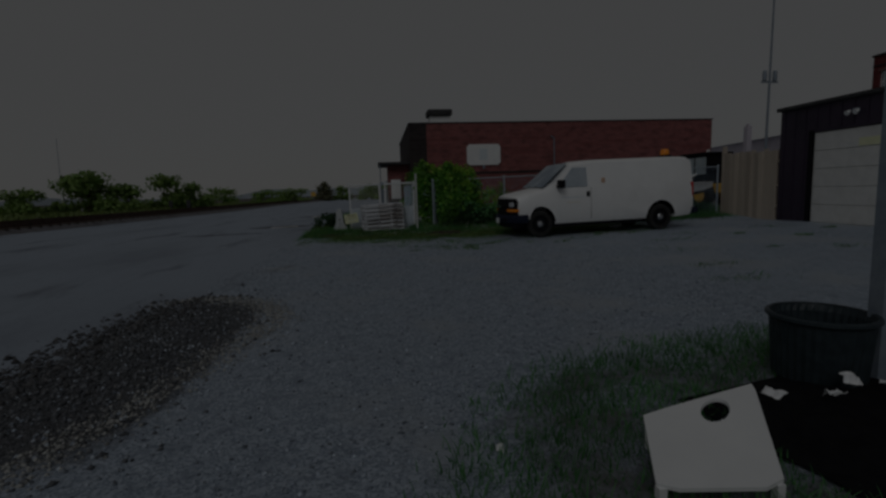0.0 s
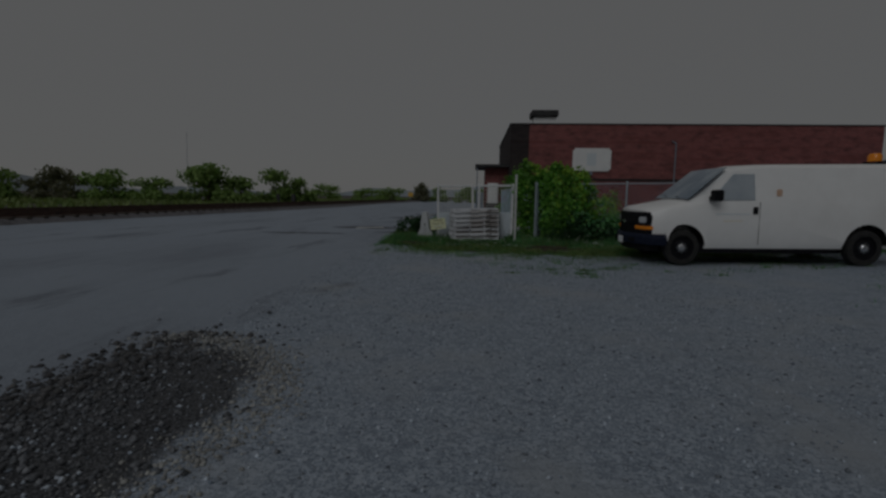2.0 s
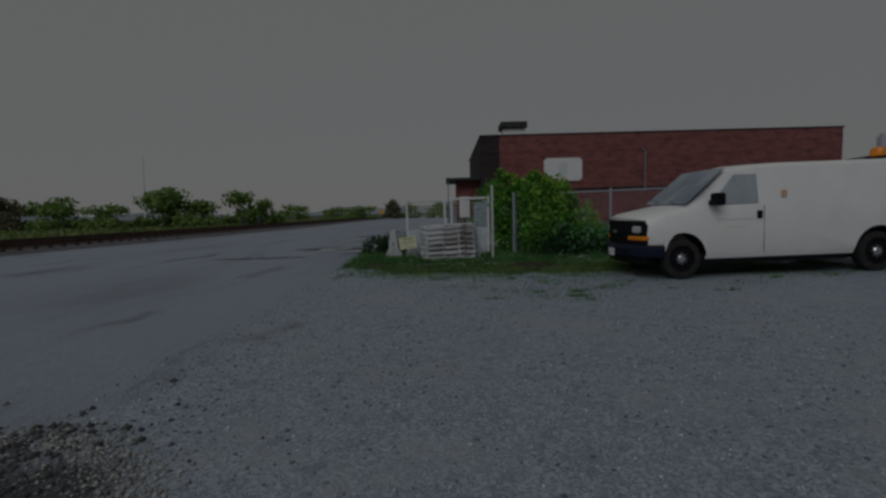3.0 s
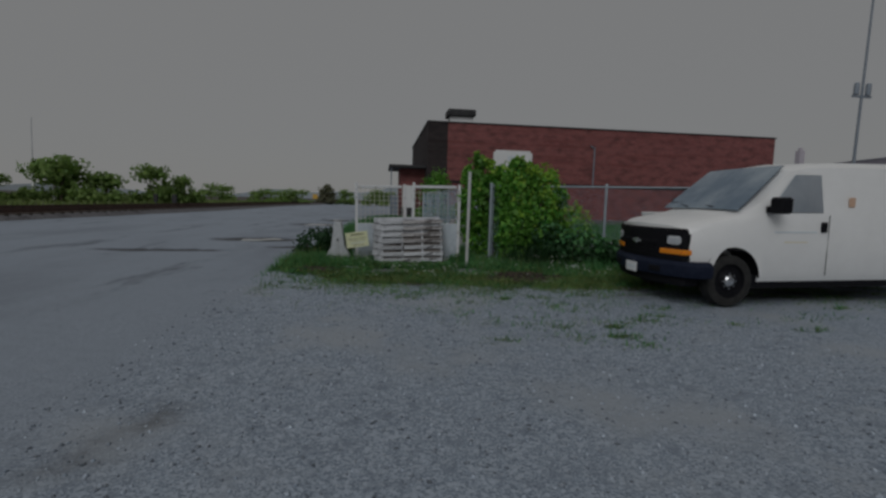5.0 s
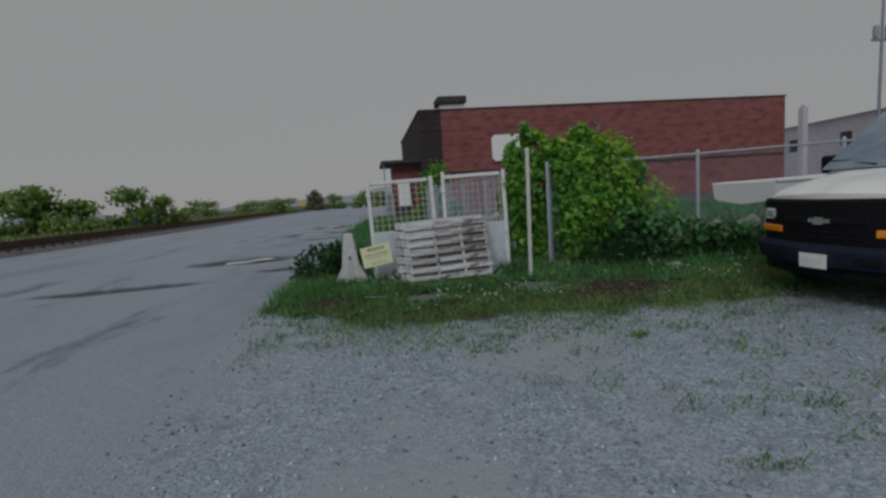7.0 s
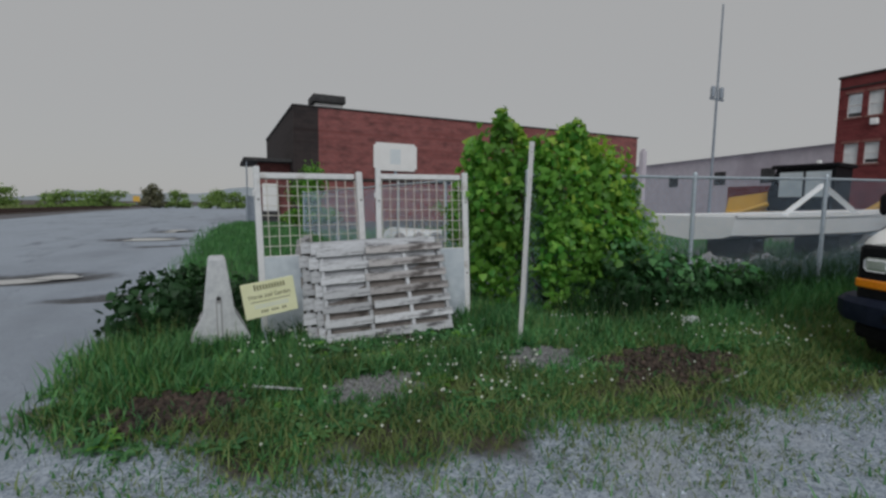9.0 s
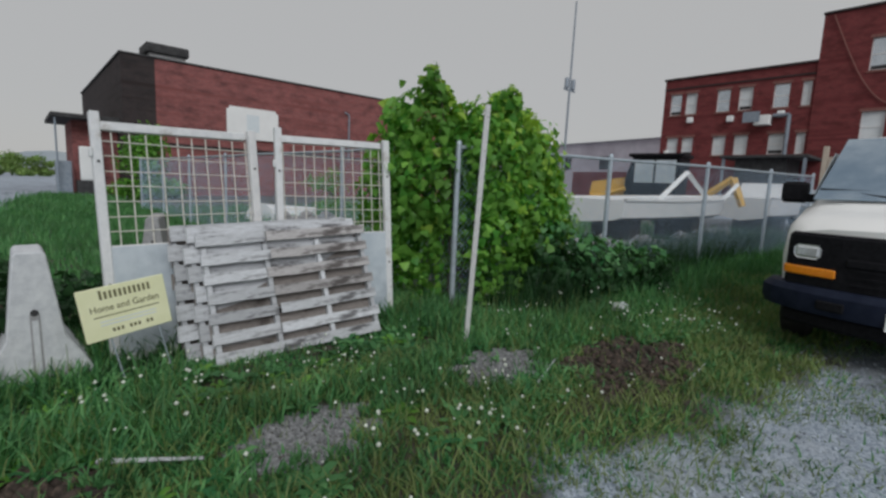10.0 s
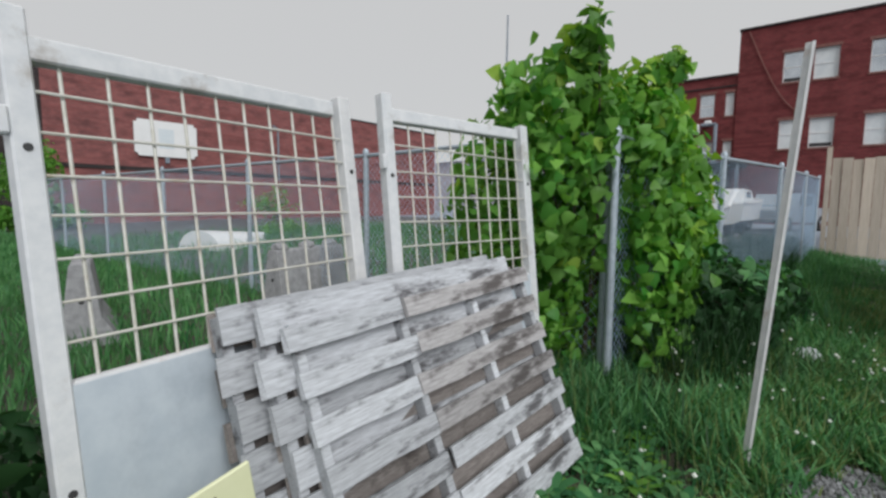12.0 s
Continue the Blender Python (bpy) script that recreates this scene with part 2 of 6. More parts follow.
LAMP_GLASS = surface("headlamp_lens", (0.62, 0.64, 0.66), (0.78, 0.8, 0.82), 30, rough=0.12, metal=0.5, bump=0.1, depth=0.003)
# reflected sky is partly put into the pale tone of this glass
WINDOW_GLASS = surface("sky_lit_window_glass", (0.42, 0.46, 0.5), (0.6, 0.64, 0.68), 0.6, rough=0.08, metal=0.85, bump=0)
BLIND = surface("pale_window_blind", (0.62, 0.66, 0.68), (0.74, 0.77, 0.78), 2.0, rough=0.6)
WHITE_TRIM = surface("white_window_frame", (0.68, 0.68, 0.68), (0.78, 0.78, 0.78), 8, rough=0.6)
PURPLE = surface("dark_purple_metal_siding", (0.030, 0.020, 0.040), (0.042, 0.028, 0.052), 5, (0.022, 0.016, 0.030), rough=0.55, stretch=(6, 6, 0.6), bump=0.15, depth=0.006)
DOOR_WHITE = surface("off_white_garage_door", (0.68, 0.68, 0.66), (0.76, 0.76, 0.74), 3, (0.60, 0.60, 0.57), rough=0.6, bump=0.05, depth=0.004)
YELLOW_SIGN = surface("pale_yellow_sign_board", (0.74, 0.75, 0.48), (0.80, 0.81, 0.55), 5, (0.66, 0.67, 0.45), (0.55, 0.75), rough=0.5, bump=0.03, depth=0.002)
INK = surface("dark_olive_ink", (0.10, 0.095, 0.045), (0.17, 0.16, 0.08), 30, rough=0.7, bump=0)
SIGN_WHITE = surface("white_sign_board", (0.76, 0.77, 0.77), (0.82, 0.83, 0.83), 1.2, (0.68, 0.70, 0.71), (0.6, 0.8), rough=0.5)
FADED_BLUE = surface("faded_blue_print", (0.62, 0.69, 0.73), (0.68, 0.73, 0.76), 6, rough=0.6, bump=0)
PALE_GOLD = surface("faded_gold_print", (0.72, 0.66, 0.50), (0.77, 0.72, 0.58), 8, rough=0.5, bump=0)
FADED_ORANGE = surface("faded_orange_print", (0.58, 0.36, 0.24), (0.66, 0.46, 0.34), 25, rough=0.5, bump=0)
YELLOW = surface("machine_yellow_paint", (0.62, 0.36, 0.05), (0.72, 0.44, 0.08), 4, (0.40, 0.22, 0.05), (0.55, 0.75), rough=0.5, bump=0.05, depth=0.004)
GELCOAT = surface("white_boat_gelcoat", (0.76, 0.78, 0.79), (0.82, 0.83, 0.84), 2, (0.62, 0.63, 0.62), (0.55, 0.78), rough=0.3, bump=0)
HULL_DARK = surface("dark_hull_paint", (0.016, 0.018, 0.024), (0.03, 0.033, 0.04), 5, rough=0.5, bump=0)
GREY_METAL = surface("grey_painted_steel", (0.20, 0.24, 0.29), (0.28, 0.32, 0.37), 8, (0.15, 0.18, 0.22), rough=0.5, metal=0.1, bump=0.05, depth=0.003)
TARP = surface("black_tarpaulin", (0.004, 0.004, 0.005), (0.010, 0.010, 0.012), 9, spec=0.12, rough=0.8, bump=0.3, depth=0.02)
SLATE = surface("grey_roof_cladding", (0.47, 0.44, 0.49), (0.55, 0.51, 0.56), 1.2, (0.40, 0.36, 0.41), rough=0.8)
SILVER = surface("silver_vehicle_paint", (0.36, 0.40, 0.45), (0.42, 0.46, 0.5), 3, rough=0.35, metal=0.3, bump=0)
PAPER = surface("white_litter", (0.7, 0.72, 0.74), (0.82, 0.82, 0.82), 10, rough=0.7)
GRASS = leaf_surface("grass_blades", (0.026, 0.145, 0.052), (0.18, 0.42, 0.155), 0.4)
GRASS_DRY = leaf_surface("dry_grass_blades", (0.12, 0.20, 0.06), (0.30, 0.37, 0.14), 0.3)
# dark weeds, lowered further to put shade between the leaves into colour
GRASS_DARK = leaf_surface("dark_shaded_weeds", (0.018, 0.062, 0.022), (0.04, 0.105, 0.038), 0.4)
VINE = leaf_surface("vine_leaf", (0.055, 0.25, 0.035), (0.30, 0.60, 0.11), 0.45, 0.4, 0.45)
VINE_YOUNG_LIT = leaf_surface("young_lit_vine_leaf", (0.27, 0.50, 0.06), (0.42, 0.60, 0.11), 0.15, 0.45, 0.45)
TREE_LEAF = leaf_surface("tree_foliage", (0.14, 0.27, 0.07), (0.33, 0.46, 0.145), 0.4)
TREE_DARK = leaf_surface("dark_tree_foliage", (0.13, 0.15, 0.09), (0.22, 0.21, 0.135), 0.3)
BARK = surface("bark", (0.07, 0.055, 0.04), (0.14, 0.11, 0.085), 14, rough=0.95, stretch=(3, 3, 0.6), bump=0.6, depth=0.02)
CLOVER = surface("white_flower_head", (0.50, 0.54, 0.47), (0.66, 0.69, 0.62), 60, rough=0.8, random_by="island", vary=0.15, bump=0)
MULCH = surface("dark_brown_mulch", (0.022, 0.017, 0.014), (0.085, 0.06, 0.046), 25, (0.025, 0.02, 0.017), rough=0.95, random_by="island", vary=0.5, bump=0.5, depth=0.02)
# the haze of distance is painted into this pale blue-grey
HILL = surface("haze_tinted_far_hill", (0.36, 0.42, 0.47), (0.42, 0.47, 0.51), 0.01, rough=1.0, bump=0)
WATER, _n, _l, _p = nodes_of("puddle_water")
_p.inputs["Base Color"].default_value = (0.05, 0.05, 0.045, 1)
_p.inputs["Roughness"].default_value = 0.02
_p.inputs["Specular IOR Level"].default_value = 1.0
_p.inputs["Coat Weight"].default_value = 1.0
_p.inputs["Coat Roughness"].default_value = 0.02

# ---- building helpers ----
def finish(ob, smooth):
    if smooth:
        for poly in ob.data.polygons:
            poly.use_smooth = True
        ob.data.set_sharp_from_angle(angle=radians(smooth))
    return ob

def part(name, bm, material, parent, label="", smooth=0, at=None, kind=""):
    """Link a bmesh as one mesh object under a thing or a part."""
    me = bpy.data.meshes.new(name)
    bm.normal_update()
    bm.to_mesh(me)
    bm.free()
    me.materials.append(material)
    ob = new(name, me)
    ob.parent = parent
    if at:
        ob.matrix_basis = at
    finish(ob, smooth)
    return tagged(ob, label, kind=kind)

def share(name, mesh, parent, m):
    ob = new(name, mesh)
    ob.parent = parent
    ob.matrix_basis = m
    return ob

def thing(name, label, category, at, group="", kind=""):
    ob = new(name)
    ob.empty_display_size = 0.1
    ob.matrix_basis = at
    return tagged(ob, label, category, group, kind)

def solo(name, bm, material, label, category, at=None, group="", kind="", smooth=0):
    ob = part(name, bm, material, None, smooth=smooth, at=at)
    return tagged(ob, label, category, group, kind)

def bx(bm, x0, x1, y0, y1, z0, z1, bevel=0.0, m=None):
    r = bmesh.ops.create_cube(bm, size=1)
    vs = r["verts"]
    for v in vs:
        v.co = Vector(((x0 + x1) / 2 + v.co.x * (x1 - x0), (y0 + y1) / 2 + v.co.y * (y1 - y0), (z0 + z1) / 2 + v.co.z * (z1 - z0)))
    if m is not None:
        for v in vs:
            v.co = m @ v.co
    if bevel:
        es = list({e for v in vs for e in v.link_edges})
        bmesh.ops.bevel(bm, geom=es, offset=bevel, segments=1, affect="EDGES")
    return bm

def box(x0, x1, y0, y1, z0, z1, bevel=0.0, m=None):
    return bx(bmesh.new(), x0, x1, y0, y1, z0, z1, bevel, m)

def rod(bm, a, b, r0, r1=None, seg=8, caps=True):
    a, b = Vector(a), Vector(b)
    q = (b - a).to_track_quat("Z", "Y").to_matrix()
    r1 = r0 if r1 is None else r1
    ring = []
    for c, r in ((a, r0), (b, r1)):
        ring.append([bm.verts.new(c + q @ Vector((r * math.cos(2 * math.pi * i / seg), r * math.sin(2 * math.pi * i / seg), 0))) for i in range(seg)])
    for i in range(seg):
        j = (i + 1) % seg
        bm.faces.new((ring[0][i], ring[0][j], ring[1][j], ring[1][i]))
    if caps:
        bm.faces.new(ring[0][::-1])
        bm.faces.new(ring[1])
    return bm

def lathe(bm, profile, seg, m=None):
    """Turn (radius, height) pairs round z."""
    rings = []
    for r, z in profile:
        rings.append([bm.verts.new((r * math.cos(2 * math.pi * i / seg), r * math.sin(2 * math.pi * i / seg), z)) for i in range(seg)])
    for a, b in zip(rings, rings[1:]):
        for i in range(seg):
            j = (i + 1) % seg
            bm.faces.new((a[i], a[j], b[j], b[i]))
    if m is not None:
        for ring in rings:
            for v in ring:
                v.co = m @ v.co
    return bm

def prism(bm, outline, axis, lo, hi):
    """Extrude an outline of (u, v) pairs along an axis; u, v are the other two axes in order."""
    def at(u, v, w):
        return {"x": (w, u, v), "y": (u, w, v), "z": (u, v, w)}[axis]
    a = [bm.verts.new(at(u, v, lo)) for u, v in outline]
    b = [bm.verts.new(at(u, v, hi)) for u, v in outline]
    k = len(outline)
    for i in range(k):
        j = (i + 1) % k
        bm.faces.new((a[i], a[j], b[j], b[i]))
    bm.faces.new(a[::-1])
    bm.faces.new(b)
    bmesh.ops.recalc_face_normals(bm, faces=list(bm.faces))
    return bm

def soup(name, verts, faces, material, parent=None, label="", category="", kind="stuff"):
    me = bpy.data.meshes.new(name)
    me.from_pydata([tuple(v) for v in verts], [], faces)
    me.materials.append(material)
    ob = new(name, me)
    ob.parent = parent
    return tagged(ob, label, category, kind=kind)

def tri_soup(name, v, material, parent=None, label="", category="", kind="stuff", per=3, quads=None):
    """A quick mesh from an array of vertices (n, k, 3), with the same faces for each of the n pieces."""
    n, k = v.shape[:2]
    f = np.array(quads)
    idx = (np.arange(n)[:, None, None] * k + f[None]).reshape(-1)
    me = bpy.data.meshes.new(name)
    me.vertices.add(n * k)
    me.vertices.foreach_set("co", v.reshape(-1).astype(np.float32))
    me.loops.add(len(idx))
    me.loops.foreach_set("vertex_index", idx.astype(np.int32))
    nf = n * len(f)
    me.polygons.add(nf)
    me.polygons.foreach_set("loop_start", np.arange(nf, dtype=np.int32) * f.shape[1])
    me.update(calc_edges=True)
    me.materials.append(material)
    ob = new(name, me)
    ob.parent = parent
    return tagged(ob, label, category, kind=kind)

rng = np.random.default_rng(7)

def inside(px, py, poly):
    r = np.zeros(len(px), bool)
    k = len(poly)
    for i in range(k):
        (x0, y0), (x1, y1) = poly[i], poly[(i + 1) % k]
        c = ((y0 > py) != (y1 > py)) & (px < (x1 - x0) * (py - y0) / (y1 - y0 + 1e-12) + x0)
        r ^= c
    return r

def smooth_in(v, lo, hi):
    t = np.clip((np.asarray(v, float) - lo) / (hi - lo), 0, 1)
    return t * t * (3 - 2 * t)

# ---- ground ----
ISLAND = [(-2.5, 19.3), (-2.65, 17.7), (-2.5, 16.9), (-2.05, 16.4), (-1.3, 15.9), (-0.6, 15.65), (0.7, 15.7), (1.9, 15.4), (3.2, 15.1), (5.5, 15.3), (9, 15.8), (13.2, 16), (13.2, 17.3), (2.5, 18.2), (2.4, 46), (-0.4, 49), (-1.8, 40), (-2.3, 22)]
LAWN = [(0.15, 1.9), (0.5, 2.7), (0.9, 3.3), (1.9, 4.0), (3.8, 4.2), (4.6, 3.2), (4.0, 1.0), (0.3, 0.6)]
HOLES = [(-5.0, 24.9, 1.4, 0.75), (-4.25, 35.7, 1.5, 1.0), (-3.65, 41.3, 1.0, 1.2), (-3.0, 22.2, 0.9, 0.3), (-6.6, 21.0, 1.6, 0.3), (-3.4, 32.0, 0.8, 0.35)]

def track_edge(y):
    return -17.0 + 0.03 * (np.asarray(y, float) - 28)

def height(x, y):
    x, y = np.asarray(x, float), np.asarray(y, float)
    z = 0.0165 * np.clip(x - 3, 0, 11)
    z = z + 0.08 * smooth_in(x, -2.9, -2.2) * smooth_in(y - 0.05 * (3 - x), 15.3, 16.6) * (1 - smooth_in(y, 60, 90))
    z = z + 0.22 * smooth_in(-x, -(track_edge(y)), -(track_edge(y)) + 1.6)
    z = z + 0.05 * np.exp(-(((x + 2.3) / 0.8) ** 2 + ((y - 5.2) / 1.9) ** 2))
    for hx, hy, a, b in HOLES:
        z = z - 0.085 * np.exp(-(((x - hx) / a) ** 2 + ((y - hy) / b) ** 2))
    near = 1 - smooth_in(np.hypot(x, y - 15), 40, 80)
    z = z + near * (0.010 * np.sin(1.9 * x + 0.6 * y) * np.sin(1.3 * y - 0.8 * x + 1) + 0.006 * np.sin(4.7 * x + 1.1) * np.sin(5.3 * y))
    return z

def gz(x, y):
    return float(height(x, y))

def spread(lo, hi, step, far_lo, far_hi):
    mid = list(np.arange(lo, hi + 1e-6, step))
    out, s, v = [], step, hi
    while v < far_hi:
        s *= 1.25
        v += s
        out.append(v)
    low, s, v = [], step, lo
    while v > far_lo:
        s *= 1.25
        v -= s
        low.append(v)
    return np.array(low[::-1] + mid + out)

GX, GY = spread(-8, 14, 0.2, -1600, 1600), spread(-1, 44, 0.2, -400, 2200)
XX, YY = np.meshgrid(GX, GY)
ZZ = height(XX, YY)
co = np.stack([XX, YY, ZZ], -1).reshape(-1, 3)
nx, ny = len(GX), len(GY)
i = (np.arange(ny - 1)[:, None] * nx + np.arange(nx - 1)[None]).reshape(-1)
quad = np.stack([i, i + 1, i + nx + 1, i + nx], 1)
gm = bpy.data.meshes.new("ground")
gm.vertices.add(len(co))
gm.vertices.foreach_set("co", co.reshape(-1).astype(np.float32))
gm.loops.add(quad.size)
gm.loops.foreach_set("vertex_index", quad.reshape(-1).astype(np.int32))
gm.polygons.add(len(quad))
gm.polygons.foreach_set("loop_start", np.arange(len(quad), dtype=np.int32) * 4)
gm.update(calc_edges=True)
fx, fy = XX.reshape(-1), YY.reshape(-1)
asphalt_edge = np.where(fy < 8, -3.35 + 0.15 * (fy - 4.4), np.where(fy < 17, -2.8, np.where(fy < 40, -2.6 + 0.03 * (fy - 17), -1.9 + 0.15 * (fy - 40))))
asphalt = smooth_in(asphalt_edge - fx, -2.2, 1.8) * smooth_in(fx - track_edge(fy), -0.3, 0.5)
wx, wy = fx + 0.16 * np.sin(4.1 * fy + 2 * np.sin(2.3 * fx)) + 0.1 * np.sin(9.3 * fy + fx), fy + 0.16 * np.sin(3.7 * fx + 2 * np.sin(2.9 * fy)) + 0.1 * np.sin(8.1 * fx)
green = np.zeros_like(fx)
for a in range(12):
    q, d = a * 2.4, 0.12 + 0.045 * a
    green += (inside(wx + d * math.cos(q), wy + d * math.sin(q), ISLAND) + 0.52 * inside(wx + d * math.cos(q), wy + d * math.sin(q), LAWN)) / 12
green = np.maximum(green, smooth_in(track_edge(fy) - 9 - fx, 0, 2))
green = np.maximum(green, smooth_in(fy, 150, 220))
green = np.maximum(green, ((fx > 2.4) & (fy > 18.3) & (fx < 30) & (fy < 48)).astype(float) * 0.6)
green = np.maximum(green, 0.5 * np.exp(-(((fx - 5.6) / 5) ** 2 + ((fy - 14.6) / 0.9) ** 2)))
green = np.maximum(green, 0.46 * np.exp(-(((fx + 2.2 - 0.35 * (fy - 10)) / 0.55) ** 2 + ((fy - 10.2) / 1.0) ** 2)))
coarse = np.exp(-(((fx + 2.35) / 0.85) ** 4 + ((fy - 4.9) / 2.3) ** 4)) * (fx + 0.25 * (fy - 5) < -1.1 + 0.3)
for hx, hy, a, b in HOLES:
    coarse = np.maximum(coarse, 0.72 * np.exp(-((((fx - hx) / (1.5 * a)) ** 2 + ((fy - hy) / (1.6 * b)) ** 2)) ** 1.5))
rgba = np.stack([asphalt, green, coarse, np.ones_like(fx)], -1)
gm.attributes.new("zone", "FLOAT_COLOR", "POINT").data.foreach_set("color", rgba.reshape(-1).astype(np.float32))
gm.materials.append(GROUND)
for poly in gm.polygons:
    poly.use_smooth = True
tagged(new("ground", gm), "grey gravel yard beside worn patched asphalt road", "ground", kind="structure")

# water lying in the potholes
def puddle(x, y, a, b, seed):
    r = random.Random(seed)
    bm = bmesh.new()
    ring = [bm.verts.new(((1 + 0.25 * math.sin(3 * k + seed) + r.uniform(-0.12, 0.12)) * a * math.cos(k), (1 + 0.2 * math.sin(2 * k + seed)) * b * math.sin(k), 0)) for k in np.linspace(0, 2 * math.pi, 28, endpoint=False)]
    bm.faces.new(ring)
    solo("puddle", bm, WATER, "shallow rain puddle lying in a worn road pothole", "puddle", pose(x, y, gz(x, y) + 0.05), "potholes in the road", "structure")
puddle(-5.05, 24.75, 0.5, 0.42, 1)
puddle(-4.5, 25.1, 0.42, 0.3, 4)
puddle(-4.2, 35.7, 0.8, 0.75, 2)
puddle(-3.75, 40.2, 0.3, 0.4, 5)
puddle(-3.6, 42.1, 0.45, 0.5, 3)

# loose stones: a squashed octahedron each, thousands together
def stones(name, n, sample, lo, hi, material, label):
    p = sample(n)
    n = len(p)
    s = lo + (hi - lo) * rng.random(n) ** 3
    base = np.array([(1, 0, 0), (0, 1, 0), (-1, 0, 0), (0, -1, 0), (0, 0, 0.75), (0, 0, -0.6)], float)
    v = base[None] * (0.65 + 0.7 * rng.random((n, 6, 1))) * s[:, None, None]
    a = rng.random(n) * 6.28
    c, q = np.cos(a), np.sin(a)
    v = np.stack([c[:, None] * v[..., 0] - q[:, None] * v[..., 1], q[:, None] * v[..., 0] + c[:, None] * v[..., 1], v[..., 2]], -1)
    v[..., 0] += p[:, 0, None]
    v[..., 1] += p[:, 1, None]
    v[..., 2] += (height(p[:, 0], p[:, 1]) + s * 0.2)[:, None]
    f = [(0, 1, 4), (1, 2, 4), (2, 3, 4), (3, 0, 4), (1, 0, 5), (2, 1, 5), (3, 2, 5), (0, 3, 5)]
    tri_soup(name, v, material, label=label, category="gravel", quads=f)

def in_box(x0, x1, y0, y1):
    return lambda n: np.stack([x0 + (x1 - x0) * rng.random(n), y0 + (y1 - y0) * rng.random(n)], 1)

def yard(n):
    p = np.stack([-3.2 + 8 * rng.random(n), 0.8 + 14.6 * rng.random(n) ** 1.15], 1)
    keep = ~inside(p[:, 0], p[:, 1], LAWN) & (p[:, 0] > -2.9 - 0.1 * rng.random(n))
    return p[keep]

stones("loose_gravel", 30000, yard, 0.004, 0.020, STONE_MAT, "loose grey gravel stones scattered over the yard")
def berm(n):
    t = rng.random(n)
    p = np.stack([-3.45 + 0.15 * (2.2 + 5.3 * t - 4.4) + rng.normal(0.25, 0.3, n), 2.2 + 5.3 * t], 1)
    return p
stones("broken_asphalt_edge", 2200, berm, 0.010, 0.045, CHUNK, "broken dark asphalt crumbs along the road edge")

def rim(n):
    c = np.array([(-3.1, 7.3), (-2.3, 7.25), (-1.6, 6.7), (-1.3, 5.9), (-1.5, 4.8), (-1.9, 3.4), (-2.2, 2.4)])
    t = rng.random(n) * (len(c) - 1.001)
    i, f = t.astype(int), (t % 1)[:, None]
    return c[i] * (1 - f) + c[i + 1] * f + rng.normal(0, 0.13, (n, 2))
stones("pale_gravel_rim", 5200, rim, 0.005, 0.022, TAN_STONE, "pale tan gravel swept round a coarse dark patch")
stones("coarse_gravel", 4200, lambda n: np.stack([-2.45 + rng.normal(0, 0.45, n), 4.9 + rng.normal(0, 1.1, n)], 1), 0.006, 0.032, GRIT, "coarse dark gravel heaped at the road edge")

# ---- railway beyond the road ----
for k, off in enumerate((2.2, 6.6)):
    def along(y):
        return float(track_edge(y)) - off
    rail_thing = thing("railway_track", "rusty railway track on dark ballast beside the road", "railway track", pose(0, 0, 0), "railway tracks", "structure")
    bm = bmesh.new()
    prof = [(-1.9, 0.0), (-1.2, 0.34), (1.2, 0.34), (1.9, 0.0)]
    a = [bm.verts.new((along(-60) + u, -60, w)) for u, w in prof]
    b = [bm.verts.new((along(260) + u, 260, w)) for u, w in prof]
    for j in range(3):
        bm.faces.new((a[j], a[j + 1], b[j + 1], b[j]))
    part("ballast_bed", bm, BALLAST, rail_thing)
    for side in (-0.72, 0.72):
        bm = bmesh.new()
        prof2 = [(-0.07, 0.4), (0.07, 0.4), (0.02, 0.43), (0.02, 0.5), (0.036, 0.52), (0.036, 0.55), (-0.036, 0.55), (-0.036, 0.52), (-0.02, 0.5), (-0.02, 0.43)]
        a = [bm.verts.new((along(-60) + side + u, -60, w)) for u, w in prof2]
        b = [bm.verts.new((along(260) + side + u, 260, w)) for u, w in prof2]
        for j in range(len(prof2)):
            bm.faces.new((a[j], a[(j + 1) % len(prof2)], b[(j + 1) % len(prof2)], b[j]))
        part("rail", bm, RUST, rail_thing)
    me = bpy.data.meshes.new("sleeper")
    bm = box(-1.28, 1.28, -0.12, 0.12, 0.3, 0.4, 0.01)
    bm.to_mesh(me)
    bm.free()
    me.materials.append(SLEEPER)
    for y in np.arange(15, 110, 0.75):
        share("sleeper", me, rail_thing, pose(along(y), y, 0))

# ---- the brick warehouse ----
def wall_cells(bm, u0, u1, z0, z1, openings, place, thick=0.35):
    """A wall in the plane of u and z with openings (u0, u1, z0, z1), made of blocks; place(u, depth, z) gives the point."""
    us = sorted({u0, u1, *[v for o in openings for v in o[:2]]})
    zs = sorted({z0, z1, *[v for o in openings for v in o[2:]]})
    for a, b in zip(us, us[1:]):
        run = None
        for c, d in zip(zs, zs[1:]):
            hole = any(o[0] <= (a + b) / 2 <= o[1] and o[2] <= (c + d) / 2 <= o[3] for o in openings)
            if hole:
                if run:
                    cell(bm, a, b, run[0], run[1], place, thick)
                run = None
            else:
                run = (run[0] if run else c, d)
        if run:
            cell(bm, a, b, run[0], run[1], place, thick)

def cell(bm, a, b, c, d, place, thick):
    v = [bm.verts.new(place(u, w, z)) for w in (0, thick) for u, z in ((a, c), (b, c), (b, d), (a, d))]
    for f in ((0, 1, 2, 3), (7, 6, 5, 4), (0, 4, 5, 1), (1, 5, 6, 2), (2, 6, 7, 3), (3, 7, 4, 0)):
        bm.faces.new([v[k] for k in f])

